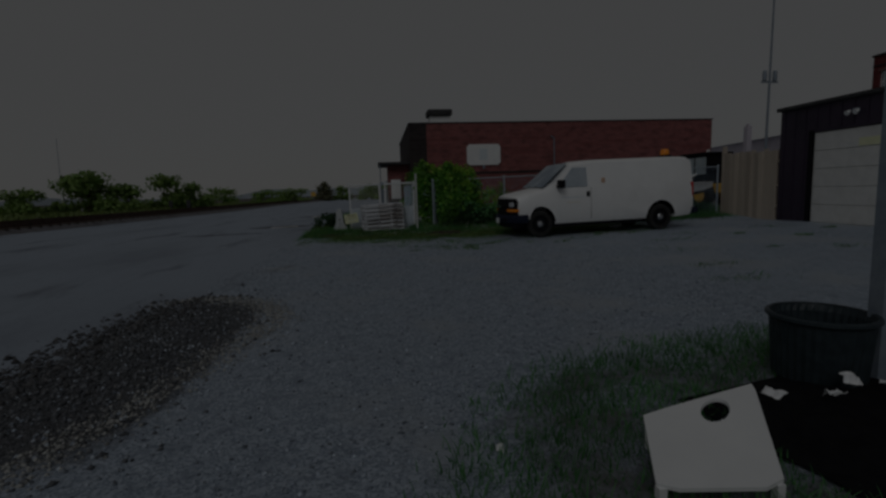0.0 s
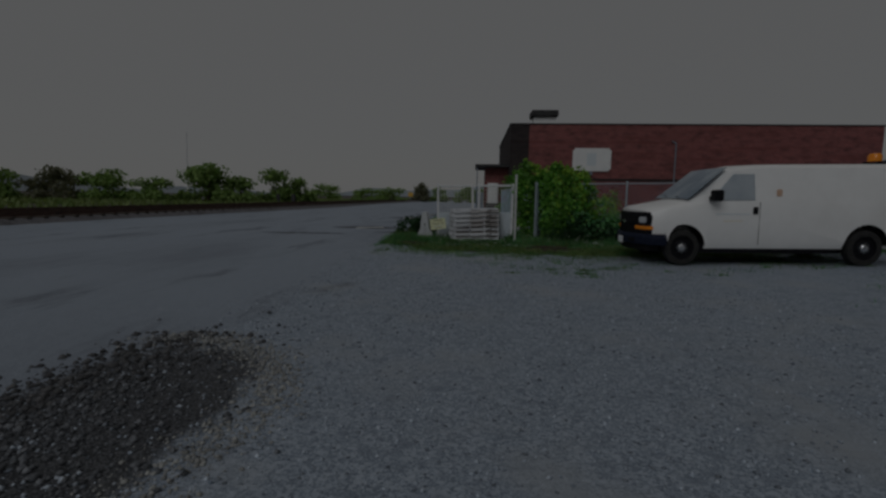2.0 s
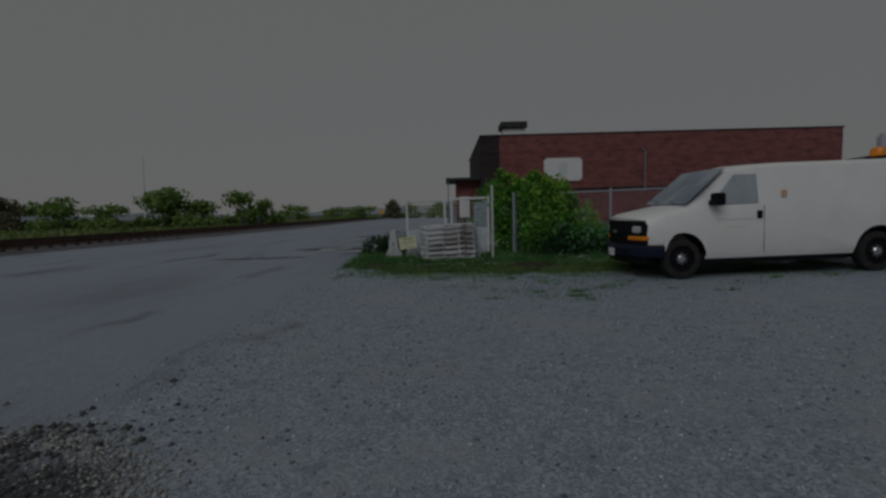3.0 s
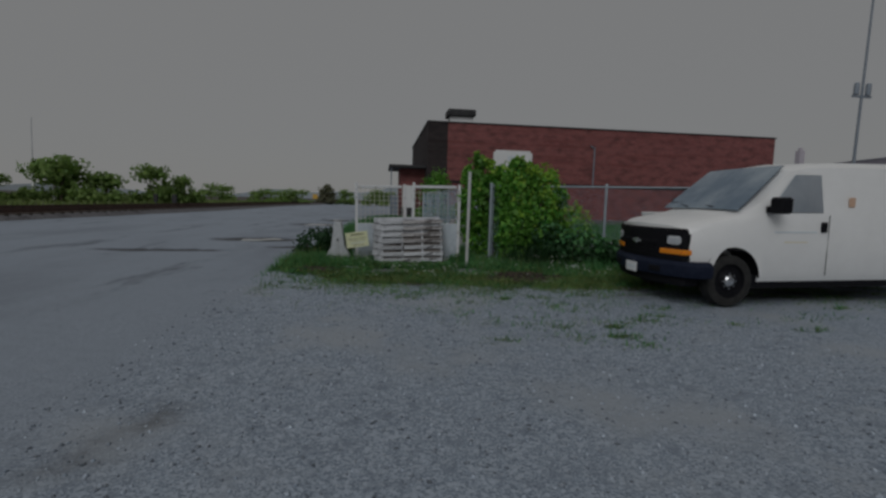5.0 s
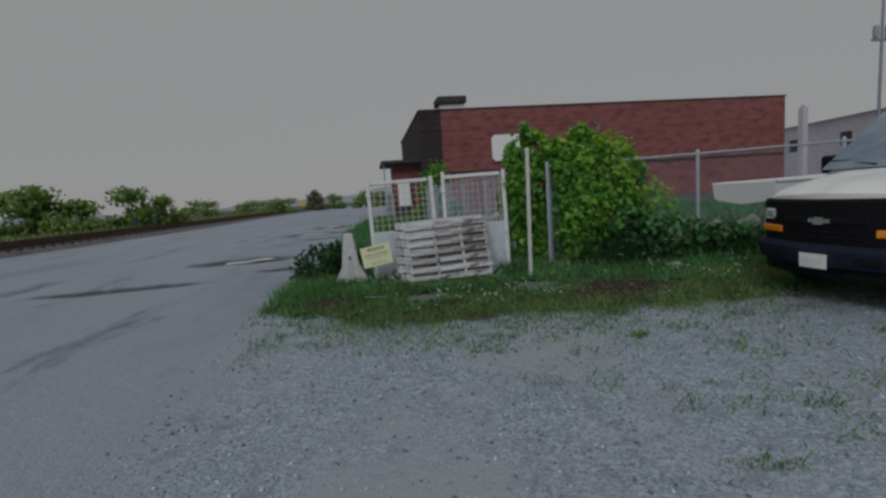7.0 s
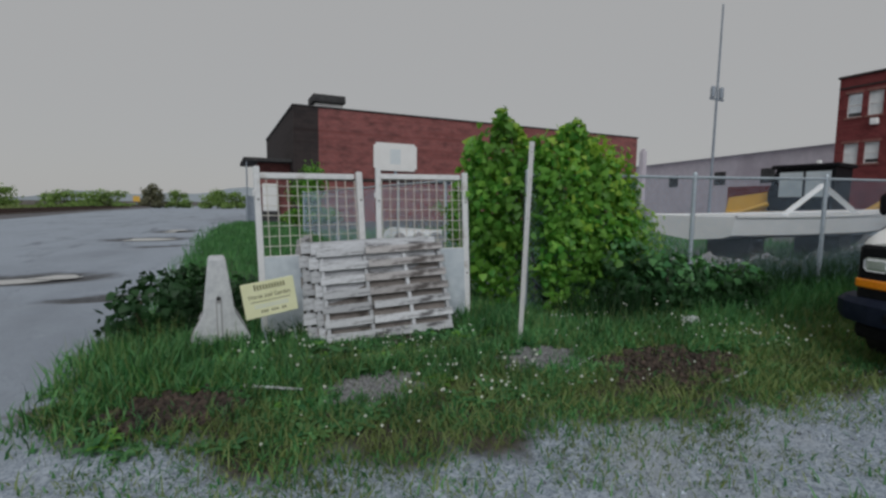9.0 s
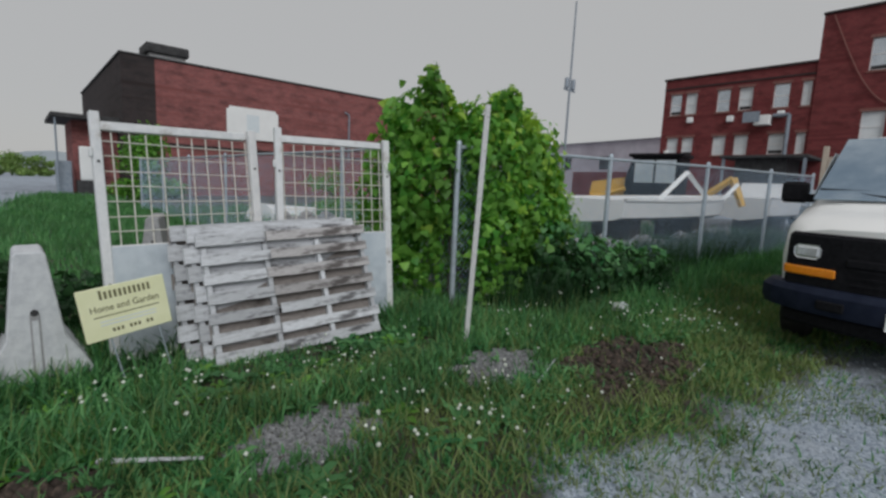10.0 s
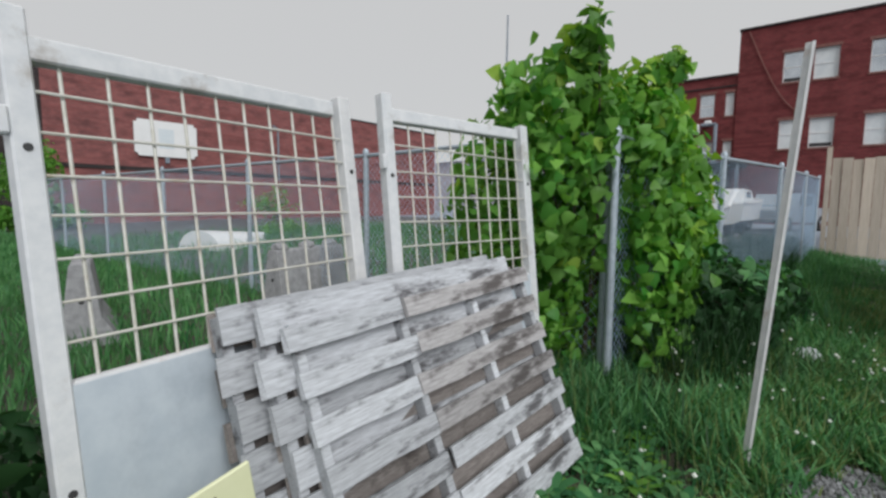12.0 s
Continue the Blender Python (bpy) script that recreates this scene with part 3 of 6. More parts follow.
WARE_AT = Matrix.Translation(Vector((-0.075, -0.7, 0))) @ Matrix.Diagonal((1.0076, 1, 0.996, 1))
ware = thing("brick_warehouse", "long weathered red brick warehouse with flat roof", "building", WARE_AT)
part("front_wall", box(3.4, 36.2, 48.9, 49.25, -0.3, 8.35), BRICK, ware)
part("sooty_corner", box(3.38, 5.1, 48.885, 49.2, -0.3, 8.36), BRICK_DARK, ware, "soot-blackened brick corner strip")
# the side wall's shade is painted with the dark brick
part("side_wall", box(3.395, 3.75, 49.25, 70, -0.3, 8.35), BRICK_DARK, ware, "brick side wall with its shade in the colour")
part("back_wall", box(3.75, 36.2, 69.65, 70, -0.3, 8.3), BRICK, ware)
part("end_wall", box(35.85, 36.2, 49.25, 69.65, -0.3, 8.3), BRICK, ware)
part("roof", box(3.75, 35.85, 49.25, 69.65, 7.9, 8.1), TAR, ware)
bm = bmesh.new()
bx(bm, 3.3, 36.3, 48.82, 49.32, 8.36, 8.47, 0.02)
bx(bm, 3.3, 3.85, 49.32, 70.05, 8.36, 8.47, 0.02)
part("parapet_coping", bm, TAR, ware)
vent = part("roof_vent", box(6.5, 8.9, 57.6, 59.4, 8.1, 10.5), SIGN_WHITE, ware, "pale metal roof vent housing")
part("vent_cap", box(6.2, 9.1, 57.2, 59.8, 10.5, 11.2, 0.08), TAR, vent)
bm = bmesh.new()
rod(bm, (18.35, 48.8, 3.0), (18.35, 48.8, 6.7), 0.06)
rod(bm, (18.35, 48.8, 6.7), (18.0, 48.85, 6.9), 0.06)
part("wall_pipe", bm, GREY_METAL, ware)
part("brick_ledge", box(5.2, 36.0, 48.84, 48.9, 3.2, 3.42), BRICK_DARK, ware, "dark brick band course")
sb = thing("wall_sign_board", "large blank white sign board fixed to brick wall", "sign", pose(10.87, 48.16, 5.12))
bm = box(-1.75, 1.75, -0.12, -0.04, -1.05, 1.05)
bmesh.ops.bevel(bm, geom=[e for e in bm.edges if abs(e.verts[0].co.y - e.verts[1].co.y) > 0.05], offset=0.18, segments=3, affect="EDGES")
part("board", bm, SIGN_WHITE, sb)
part("faded_print", box(-0.45, 0.4, -0.126, -0.121, -0.55, 0.6), FADED_BLUE, sb, "faded pale blue print")
part("bracket", box(-0.12, 0.12, -0.1, 0.0, -1.4, -1.05), GREY_METAL, sb)
# low brick lean-to against the side wall
an = thing("brick_lean_to", "small red brick lean-to with dark flat canopy", "building", WARE_AT)
part("wall", box(1.15, 3.39, 51.2, 56, -0.3, 4.45), BRICK, an)
part("canopy_roof", box(0.15, 3.39, 50.0, 56.4, 4.46, 4.72, 0.03), TAR, an)
bm = bmesh.new()
rod(bm, (0.35, 50.2, 0), (0.35, 50.2, 4.46), 0.05)
part("canopy_post", bm, GREY_METAL, an)
for x0, x1, zz, m_, nm in ((1.35, 2.35, 0.9, SIGN_WHITE, "white metal cabinet on dark base beside brick lean-to"), (0.2, 0.95, 0.0, GREY_METAL, "dark grey metal cabinet beside brick lean-to")):
    cb = thing("utility_cabinet", nm, "cabinet", pose((x0 + x1) / 2, 50.15, 0), "utility cabinets")
    h = 2.0
    part("body", box(-(x1 - x0) / 2, (x1 - x0) / 2, -0.3, 0.3, zz, zz + h, 0.03), m_, cb)
    part("door", box(-(x1 - x0) / 2 + 0.06, (x1 - x0) / 2 - 0.06, -0.32, -0.3, zz + 0.08, zz + h - 0.08), m_, cb)
    if zz:
        part("base", box(-(x1 - x0) / 2 - 0.2, (x1 - x0) / 2 + 0.2, -0.28, 0.28, 0, zz), TAR, cb)

# ---- the tall brick building on the far side of the boat yard ----
tall = thing("brick_factory", "tall deep red brick factory with rows of windows", "building", pose(0, 0, 0))
low_w = [(30.72, 29.9), (29.6, 28.8), (27.45, 26.6), (26.05, 25.2), (24.0, 23.1), (22.45, 21.95)]
high_w = [(19.35, 18.25), (17.8, 16.6), (15.2, 14.1), (13.2, 12.1), (10.6, 9.5)]
rows_low = [(7.55, 9.08), (4.5, 5.85)]
rows_high = [(9.25, 11.1), (5.1, 6.9)]
bm = bmesh.new()
wall_cells(bm, 21.8, 31.2, -0.3, 10.15, [(b, a, c, d) for a, b in low_w for c, d in rows_low], lambda u, w, z: (36.3 + w, u, z))
part("low_wing_wall", bm, BRICK_RED, tall)
bm = bmesh.new()
wall_cells(bm, -14, 21.79, -0.3, 12.9, [(b, a, c, d) for a, b in high_w for c, d in rows_high], lambda u, w, z: (36.2 + w, u, z), 0.45)
part("high_wing_wall", bm, BRICK_RED, tall)
part("low_wing_end", box(36.65, 50, 30.85, 31.2, -0.3, 10.1), BRICK_RED, tall)
part("high_wing_side", box(36.65, 50, 21.45, 21.79, -0.3, 12.9), BRICK_RED, tall)
part("low_roof", box(36.65, 50, 21.8, 30.85, 9.6, 9.8), TAR, tall)
part("high_roof", box(36.65, 50, -14, 21.45, 12.4, 12.6), TAR, tall)
part("low_cornice", box(36.2, 36.7, 21.8, 31.3, 10.15, 10.3, 0.03), BRICK_DARK, tall)
part("high_cornice", box(36.1, 36.7, -14, 21.85, 12.9, 13.05, 0.03), BRICK_DARK, tall)
part("band_course", box(36.24, 36.3, 21.8, 31.2, 9.45, 9.55), BRICK_DARK, tall)
# one dark sheet stands in colour for the unlit rooms
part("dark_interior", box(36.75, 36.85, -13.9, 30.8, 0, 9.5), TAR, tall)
def factory_window(a, b, c, d, x, k):
    wd = part("window", box(x + 0.14, x + 0.2, b, b + 0.06, c, d), WHITE_TRIM, tall)
    bm = bmesh.new()
    bx(bm, x + 0.14, x + 0.2, a - 0.06, a, c, d)
    bx(bm, x + 0.14, x + 0.2, b + 0.06, a - 0.06, c, c + 0.06)
    bx(bm, x + 0.14, x + 0.2, b + 0.06, a - 0.06, d - 0.06, d)
    bx(bm, x + 0.135, x + 0.2, b + 0.06, a - 0.06, (c + d) / 2 - 0.03, (c + d) / 2 + 0.03)
    part("window_frame", bm, WHITE_TRIM, wd)
    low = c + (0.28 if k % 3 == 0 else 0.06)
    part("pane", box(x + 0.17, x + 0.18, b + 0.06, a - 0.06, low, d - 0.06), BLIND if k % 4 else WINDOW_GLASS, wd)
    # dark panel paints the unlit room into the lower part of the window
    if k % 3 == 0:
        part("dark_pane", box(x + 0.172, x + 0.178, b + 0.06, a - 0.06, c + 0.06, low), TAR, wd, "dark panel standing for an unlit room")
    part("window_sill", box(x - 0.06, x + 0.14, b - 0.08, a + 0.08, c - 0.12, c), STONE_TRIM, wd)
    part("lintel", box(x - 0.02, x + 0.05, b - 0.1, a + 0.1, d, d + 0.18), STONE_TRIM, wd)
k = 0
for a, b in low_w:
    for c, d in rows_low:
        factory_window(a, b, c, d, 36.3, k)
        k += 1
for a, b in high_w:
    for c, d in rows_high:
        factory_window(a, b, c, d, 36.2, k)
        k += 1
ac = part("air_conditioner", box(35.7, 36.3, 23.9, 24.8, 6.4, 7.05, 0.03), SIGN_WHITE, tall, "white wall-hung air conditioner")
part("grille", box(35.58, 35.6, 24.45, 25.45, 6.6, 7.3), GREY_METAL, ac)
for y0, z0 in ((28.9, 6.9), (26.2, 6.8), (23.2, 6.9)):
    part("vent_hood", box(36.0, 36.3, y0, y0 + 0.4, z0, z0 + 0.4, 0.04), SIGN_WHITE, tall, "white wall vent hood")
bm = bmesh.new()
rod(bm, (36.0, 22.9, 3.2), (36.0, 22.9, 7.0), 0.12)
rod(bm, (36.0, 22.9, 7.0), (36.0, 23.8, 7.0), 0.12)
part("flue_pipe", bm, GREY_METAL, tall)
bm = bmesh.new()
pts = [Vector((36.12, 21.3 - 3.2 * s, 12.8 - 5.2 * math.sin(s * 1.5) - 0.4 * s)) for s in np.linspace(0, 1, 14)]
for p, q in zip(pts, pts[1:]):
    rod(bm, p, q, 0.035, seg=5, caps=False)
part("hanging_cable", bm, STONE_TRIM, tall)
lean = thing("loading_canopy", "dark loading dock shelter against red brick factory", "shelter", pose(0, 0, 0))
part("roof", box(32.5, 36.2, 20.9, 25.6, 4.0, 4.18, 0.03, pose(0, 0, 0)), TAR, lean)
part("dark_side", box(33.0, 36.15, 22.0, 24.8, 0, 4.0), TAR, lean, "dark side block under the roof")
part("post", box(32.6, 32.75, 25.3, 25.45, 0, 4.0), GREY_METAL, lean)
part("post", box(32.6, 32.75, 21.0, 21.15, 0, 4.0), GREY_METAL, lean)

# ---- far grey hall with a sloping roof ----
hall = thing("grey_hall", "long pale grey hall with sloping roof far off", "building", pose(51, 36, 0, 0, 0, -11.5))
part("wall", box(0, 16, 0, 62, -0.3, 7.7), SLATE, hall)
part("roof", prism(bmesh.new(), [(-0.4, 7.7), (8, 8.5), (16.4, 7.7)], "y", -0.4, 62.4), SLATE, hall, "grey sloping hall roof")
# flat panels on the wall, coloured dark like unlit openings
for y0 in (3, 8.5, 15, 23, 32):
    part("dark_opening", box(-0.05, 0.0, y0, y0 + 1.7, 4.3, 5.9), TAR, hall)
part("brick_base", box(-0.06, 0.0, 0.2, 14.5, -0.3, 4.0), BRICK_RED, hall, "dark red brick lower wall")
stack = thing("chimney_stack", "slim grey chimney stack standing before grey hall", "chimney", pose(52.0, 61.5, 0))
part("shaft", box(-0.35, 0.35, -0.35, 0.35, -0.3, 9.2), SLATE, stack)
part("cap", box(-0.2, 0.2, -0.2, 0.2, 9.2, 9.55, 0.03), SLATE, stack)

# ---- shed with the garage door ----
shed = thing("garage_shed", "dark purple metal garage shed with flat eaves", "garage", pose(13.3, 0, 0))
for y0, y1, z0 in ((1.0, 8.2, -0.2), (13.1, 14.3, -0.2), (8.2, 13.1, 2.92)):
    part("front_wall", box(0, 0.18, y0, y1, z0, 3.72), PURPLE, shed)
part("end_wall", box(0.18, 8, 14.12, 14.3, -0.2, 3.72), PURPLE, shed)
part("rear_wall", box(7.82, 8, 1.0, 14.12, -0.2, 3.72), PURPLE, shed)
part("south_wall", box(0.18, 7.82, 1.0, 1.18, -0.2, 3.72), PURPLE, shed)
part("roof", box(-0.12, 8.1, 0.9, 14.4, 3.722, 3.84, 0.02), TAR, shed)
bm = bmesh.new()
for y in np.arange(1.2, 14.2, 0.38):
    if not (8.1 < y < 13.15):
        bx(bm, -0.022, 0.0, y, y + 0.05, 0.1, 3.7)
    else:
        bx(bm, -0.022, 0.0, y, y + 0.05, 3.0, 3.7)
part("siding_rib", bm, PURPLE, shed)
gd = part("garage_door", box(0.06, 0.1, 8.2, 13.1, 0.15, 2.9), DOOR_WHITE, shed, "off-white sectional garage door")
for j in range(5):
    part("door_panel", box(0.035, 0.06, 8.25, 13.05, 0.18 + j * 0.545, 0.18 + j * 0.545 + 0.525, 0.006), DOOR_WHITE, gd)
part("door_notice", box(0.028, 0.034, 10.9, 11.7, 2.38, 2.6), YELLOW_SIGN, gd, "faded yellow door notice")
part("door_frame", box(-0.03, 0.06, 13.1, 13.22, 0.0, 2.98), BLACK_PLASTIC, shed)
lamp = part("wall_lamp", box(-0.1, 0.0, 11.7, 11.85, 3.3, 3.42, 0.01), GREY_METAL, shed, "twin-headed grey wall floodlight")
for s in (-0.12, 0.12):
    bm = bmesh.new()
    lathe(bm, [(0.0, 0), (0.03, 0), (0.07, 0.13), (0.06, 0.135), (0.0, 0.12)], 10, pose(-0.1, 11.78 + s, 3.36, 0, -120, 0))
    part("lamp_head", bm, SIGN_WHITE, lamp, smooth=40)

# ---- board fence between the shed and the chain-link ----
wf = thing("board_fence", "tall weathered vertical board fence beside dark shed", "fence", pose(13.3, 0, 0))
bm = bmesh.new()
board_meshes = []
for s in range(4):
    me = bpy.data.meshes.new("board")
    b2 = box(-0.012, 0.012, 0.0, 0.182, 0.0, 1.0)
    b2.verts.ensure_lookup_table()
    for v in b2.verts:
        v.co.x += 0.006 * math.sin(5 * v.co.y + s)
    b2.to_mesh(me)
    b2.free()
    me.materials.append(FENCE_WOOD)
    board_meshes.append(me)
r = random.Random(4)
for j in range(13):
    hgt = 2.42 + r.uniform(-0.06, 0.06)
    y = 14.36 + 0.19 * j
    share("board", board_meshes[j % 4], wf, pose(-0.03 + r.uniform(-0.006, 0.006), y, 0.12, 0, r.uniform(-0.6, 0.6), 0) @ Matrix.Diagonal((1, 1, hgt, 1)))
for z in (0.6, 1.3, 2.1):
    part("fence_rail", box(-0.015, 0.03, 14.3, 16.85, z, z + 0.09), FENCE_WOOD, wf)
for y, h in ((14.4, 2.5), (15.6, 2.5), (16.84, 2.85)):
    part("fence_post", box(-0.03 if y > 16 else 0.03, 0.12, y, y + 0.1, 0.0, h, 0.006), FENCE_WOOD, wf)

# ---- chain-link fences ----
def chain_fence(name, posts, top, label, group, slats=1.0):
    """Posts, rails and a net of crossing wires between points (x, y)."""
    f = thing(name, label, "fence", pose(0, 0, 0), group)
    vs, n = [], 0
    for (x0, y0), (x1, y1) in zip(posts, posts[1:]):
        z0, z1 = gz(x0, y0), gz(x1, y1)
        bm = bmesh.new()
        rod(bm, (x0, y0, z0 + top), (x1, y1, z1 + top), 0.022, seg=7)
        part("top_rail", bm, GALV, f, smooth=50)
        L = math.hypot(x1 - x0, y1 - y0)
        d = Vector(((x1 - x0) / L, (y1 - y0) / L, (z1 - z0) / L))
        side = Vector((-d.y, d.x, 0))
        hgt = top - 0.06
        step = 0.075
        for lean in (1, -1):
            s = -hgt
            while s < L + hgt:
                a, b = s, s + hgt
                a0, b0 = max(a, 0.0), min(b, L)
                if b0 > a0:
                    za, zb = (a0 - s), (b0 - s)
                    if lean < 0:
                        za, zb = hgt - za, hgt - zb
                    p, q = Vector((x0, y0, z0)) + d * a0 + Vector((0, 0, za + 0.04)), Vector((x0, y0, z0)) + d * b0 + Vector((0, 0, zb + 0.04))
                    w = 0.0015
                    up = Vector((0, 0, w))
                    vs.append([p - up, p + up, q + up, q - up, p + side * 2 * w * lean, q + side * 2 * w * lean])
                s += step
    tri_soup("chain_link_net", np.array([[tuple(v) for v in w] for w in vs]), CHAIN, f, "blue-grey chain-link net", quads=[(0, 1, 2, 3), (1, 4, 5, 2), (4, 0, 3, 5)])
    for x, y in posts:
        bm = bmesh.new()
        z = gz(x, y)
        rod(bm, (x, y, z - 0.1), (x, y, z + top + 0.03), 0.032, seg=10)
        po = part("fence_post", bm, GALV, f, smooth=50)
        bm = bmesh.new()
        lathe(bm, [(0.036, 0), (0.036, 0.03), (0.02, 0.055), (0.001, 0.06)], 10, pose(x, y, z + top + 0.02))
        part("post_cap", bm, GALV, po, smooth=40)
    return f

chain_fence("chain_link_fence", [(2.08, 18.2), (4.83, 17.9), (7.45, 17.5), (10.3, 17.25), (13.2, 17.05)], 1.86, "blue-grey galvanised chain-link fence along the boat yard", "yard fences")
chain_fence("chain_link_fence", [(2.14, 18.27), (2.31, 21.1), (2.28, 23.6), (2.2, 26.4), (2.1, 29.2), (2.0, 32.0), (1.9, 35.0)], 1.9, "blue-grey galvanised chain-link fence beside a grass strip", "yard fences")

# ---- white cargo van ----
VAN_AT = pose(3.61, 14.55, 0.053, 0, -0.9, 1.0) @ Matrix.Diagonal((1.012, 1.037, 1.06, 1))
van = thing("cargo_van", "white cargo van with black grille and amber lamps, parked on gravel", "van", VAN_AT)
# half sections: distance from the front, then (half width, height) from the sill to the roof's middle
SECTIONS = [
    (0.10, [(0.80, 0.50), (0.86, 0.62), (0.88, 0.82), (0.87, 1.02), (0.84, 1.07), (0.78, 1.10), (0.60, 1.13), (0.0, 1.15)]),
    (0.30, [(0.90, 0.45), (0.95, 0.60), (0.97, 0.85), (0.95, 1.07), (0.91, 1.13), (0.84, 1.17), (0.62, 1.20), (0.0, 1.22)]),
    (0.75, [(0.93, 0.36), (0.98, 0.50), (1.00, 0.88), (0.985, 1.12), (0.94, 1.19), (0.86, 1.23), (0.62, 1.26), (0.0, 1.28)]),
    (1.25, [(0.93, 0.34), (0.99, 0.48), (1.005, 0.90), (0.99, 1.18), (0.95, 1.27), (0.87, 1.30), (0.62, 1.34), (0.0, 1.36)]),
    (1.62, [(0.93, 0.33), (0.99, 0.47), (1.005, 0.90), (0.99, 1.20), (0.96, 1.30), (0.87, 1.47), (0.64, 1.58), (0.0, 1.62)]),
    (2.12, [(0.93, 0.33), (0.99, 0.47), (1.005, 0.90), (0.995, 1.20), (0.97, 1.31), (0.83, 1.93), (0.68, 2.00), (0.0, 2.03)]),
    (2.45, [(0.93, 0.33), (0.99, 0.47), (1.005, 0.90), (0.995, 1.20), (0.975, 1.31), (0.85, 1.98), (0.70, 2.06), (0.0, 2.09)]),
    (3.10, [(0.93, 0.33), (0.99, 0.47), (1.005, 0.90), (0.995, 1.20), (0.98, 1.31), (0.87, 2.00), (0.72, 2.08), (0.0, 2.12)]),
    (5.55, [(0.93, 0.33), (0.99, 0.47), (1.005, 0.90), (0.995, 1.20), (0.98, 1.31), (0.87, 2.00), (0.72, 2.08), (0.0, 2.12)]),
    (5.95, [(0.92, 0.36), (0.98, 0.48), (0.99, 0.90), (0.98, 1.20), (0.965, 1.31), (0.85, 1.98), (0.70, 2.06), (0.0, 2.09)]),
    (6.08, [(0.88, 0.42), (0.94, 0.52), (0.95, 0.90), (0.94, 1.20), (0.92, 1.31), (0.82, 1.92), (0.68, 2.00), (0.0, 2.03)]),
]
bm = bmesh.new()
rings = []
for x, half in SECTIONS:
    full = [(-w, z) for w, z in half] + [(w, z) for w, z in half[-2::-1]]
    rings.append([bm.verts.new((x, w, z)) for w, z in full])
for a, b in zip(rings, rings[1:]):
    for j in range(len(a) - 1):
        bm.faces.new((a[j], b[j], b[j + 1], a[j + 1]))
    bm.faces.new((a[-1], b[-1], b[0], a[0]))
bm.faces.new(rings[0])
bm.faces.new(rings[-1][::-1])
bmesh.ops.recalc_face_normals(bm, faces=list(bm.faces))
me = bpy.data.meshes.new("cut_body")
bm.to_mesh(me)
bm.free()
shell = new("cut_body", me)
AXLES = (1.12, 4.98)
cut = bmesh.new()
for ax in AXLES:
    for s in (-1, 1):
        lathe(cut, [(0.0, 0), (0.47, 0), (0.47, 0.5), (0.0, 0.5)], 28, pose(ax, s * 1.05, 0.37, 90 * s, 0, 0))
bmesh.ops.remove_doubles(cut, verts=list(cut.verts), dist=0.0005)
bmesh.ops.recalc_face_normals(cut, faces=list(cut.faces))
cme = bpy.data.meshes.new("cutter")
cut.to_mesh(cme)
cut.free()
cutter = new("cutter", cme)
md = shell.modifiers.new("arches", "BOOLEAN")
md.operation, md.object, md.solver = "DIFFERENCE", cutter, "EXACT"
dg = bpy.context.evaluated_depsgraph_get()
body_mesh = bpy.data.meshes.new_from_object(shell.evaluated_get(dg))
bpy.data.objects.remove(shell)
bpy.data.objects.remove(cutter)
body_mesh.name = "body"
body_mesh.materials.clear()
body_mesh.materials.append(VAN_WHITE)
body = new("body", body_mesh)
body.parent = van
finish(body, 28)

def quad_panel(name, pts, thick, material, parent, label=""):
    """A thin slab on four or more corners, its back on them."""
    bm = bmesh.new()
    p = [Vector(v) for v in pts]
    nrm = (p[1] - p[0]).cross(p[2] - p[0]).normalized()
    a = [bm.verts.new(v) for v in p]
    b = [bm.verts.new(v + nrm * thick) for v in p]
    bm.faces.new(a[::-1])
    bm.faces.new(b)
    for j in range(len(p)):
        q = (j + 1) % len(p)
        bm.faces.new((a[j], a[q], b[q], b[j]))
    return part(name, bm, material, parent, label)

# glass: opaque metallic panes, sky reflection partly put into their pale colours
SIDE_GLASS = surface("sky_toned_side_glass", (0.52, 0.60, 0.67), (0.68, 0.75, 0.81), 1.3, rough=0.3, metal=0.85, bump=0)
GLASS_DARK = surface("sky_toned_vehicle_glass", (0.24, 0.33, 0.43), (0.54, 0.63, 0.71), 0.9, rough=0.09, metal=0.85, bump=0)
def on_screen(s, w):
    """A point of the windscreen: s from cowl to top, w from side to side."""
    x = 1.24 + (2.10 - 1.24) * s
    z = 1.335 + (2.02 - 1.335) * s
    return x, w, z
bm = bmesh.new()
cols = 9
grid = []
for s in (0.03, 0.35, 0.65, 0.97):
    half = 0.90 - 0.12 * s
    row = []
    for j in range(cols):
        w = -half + 2 * half * j / (cols - 1)
        x, _, z = on_screen(s, w)
        drop = 0.015 * (abs(w) / half) ** 2.4
        row.append(bm.verts.new((x - 0.035 + 0.01 * (abs(w) / half) ** 3, w, z + 0.02 - drop * 0.6)))
    grid.append(row)
for a, b in zip(grid, grid[1:]):
    for j in range(cols - 1):
        bm.faces.new((a[j], a[j + 1], b[j + 1], b[j]))
ws = part("windscreen", bm, GLASS_DARK, van, "dark windscreen reflecting pale sky")
sol = ws.modifiers.new("thickness", "SOLIDIFY")
sol.thickness = 0.012
for w in (-0.35, 0.25):
    bm = bmesh.new()
    rod(bm, (1.24, w, 1.40), (1.36, w + 0.5, 1.46), 0.012, seg=6)
    rod(bm, (1.34, w + 0.1, 1.455), (1.36, w + 0.62, 1.47), 0.016, seg=6)
    part("wiper", bm, BLACK_PLASTIC, van)
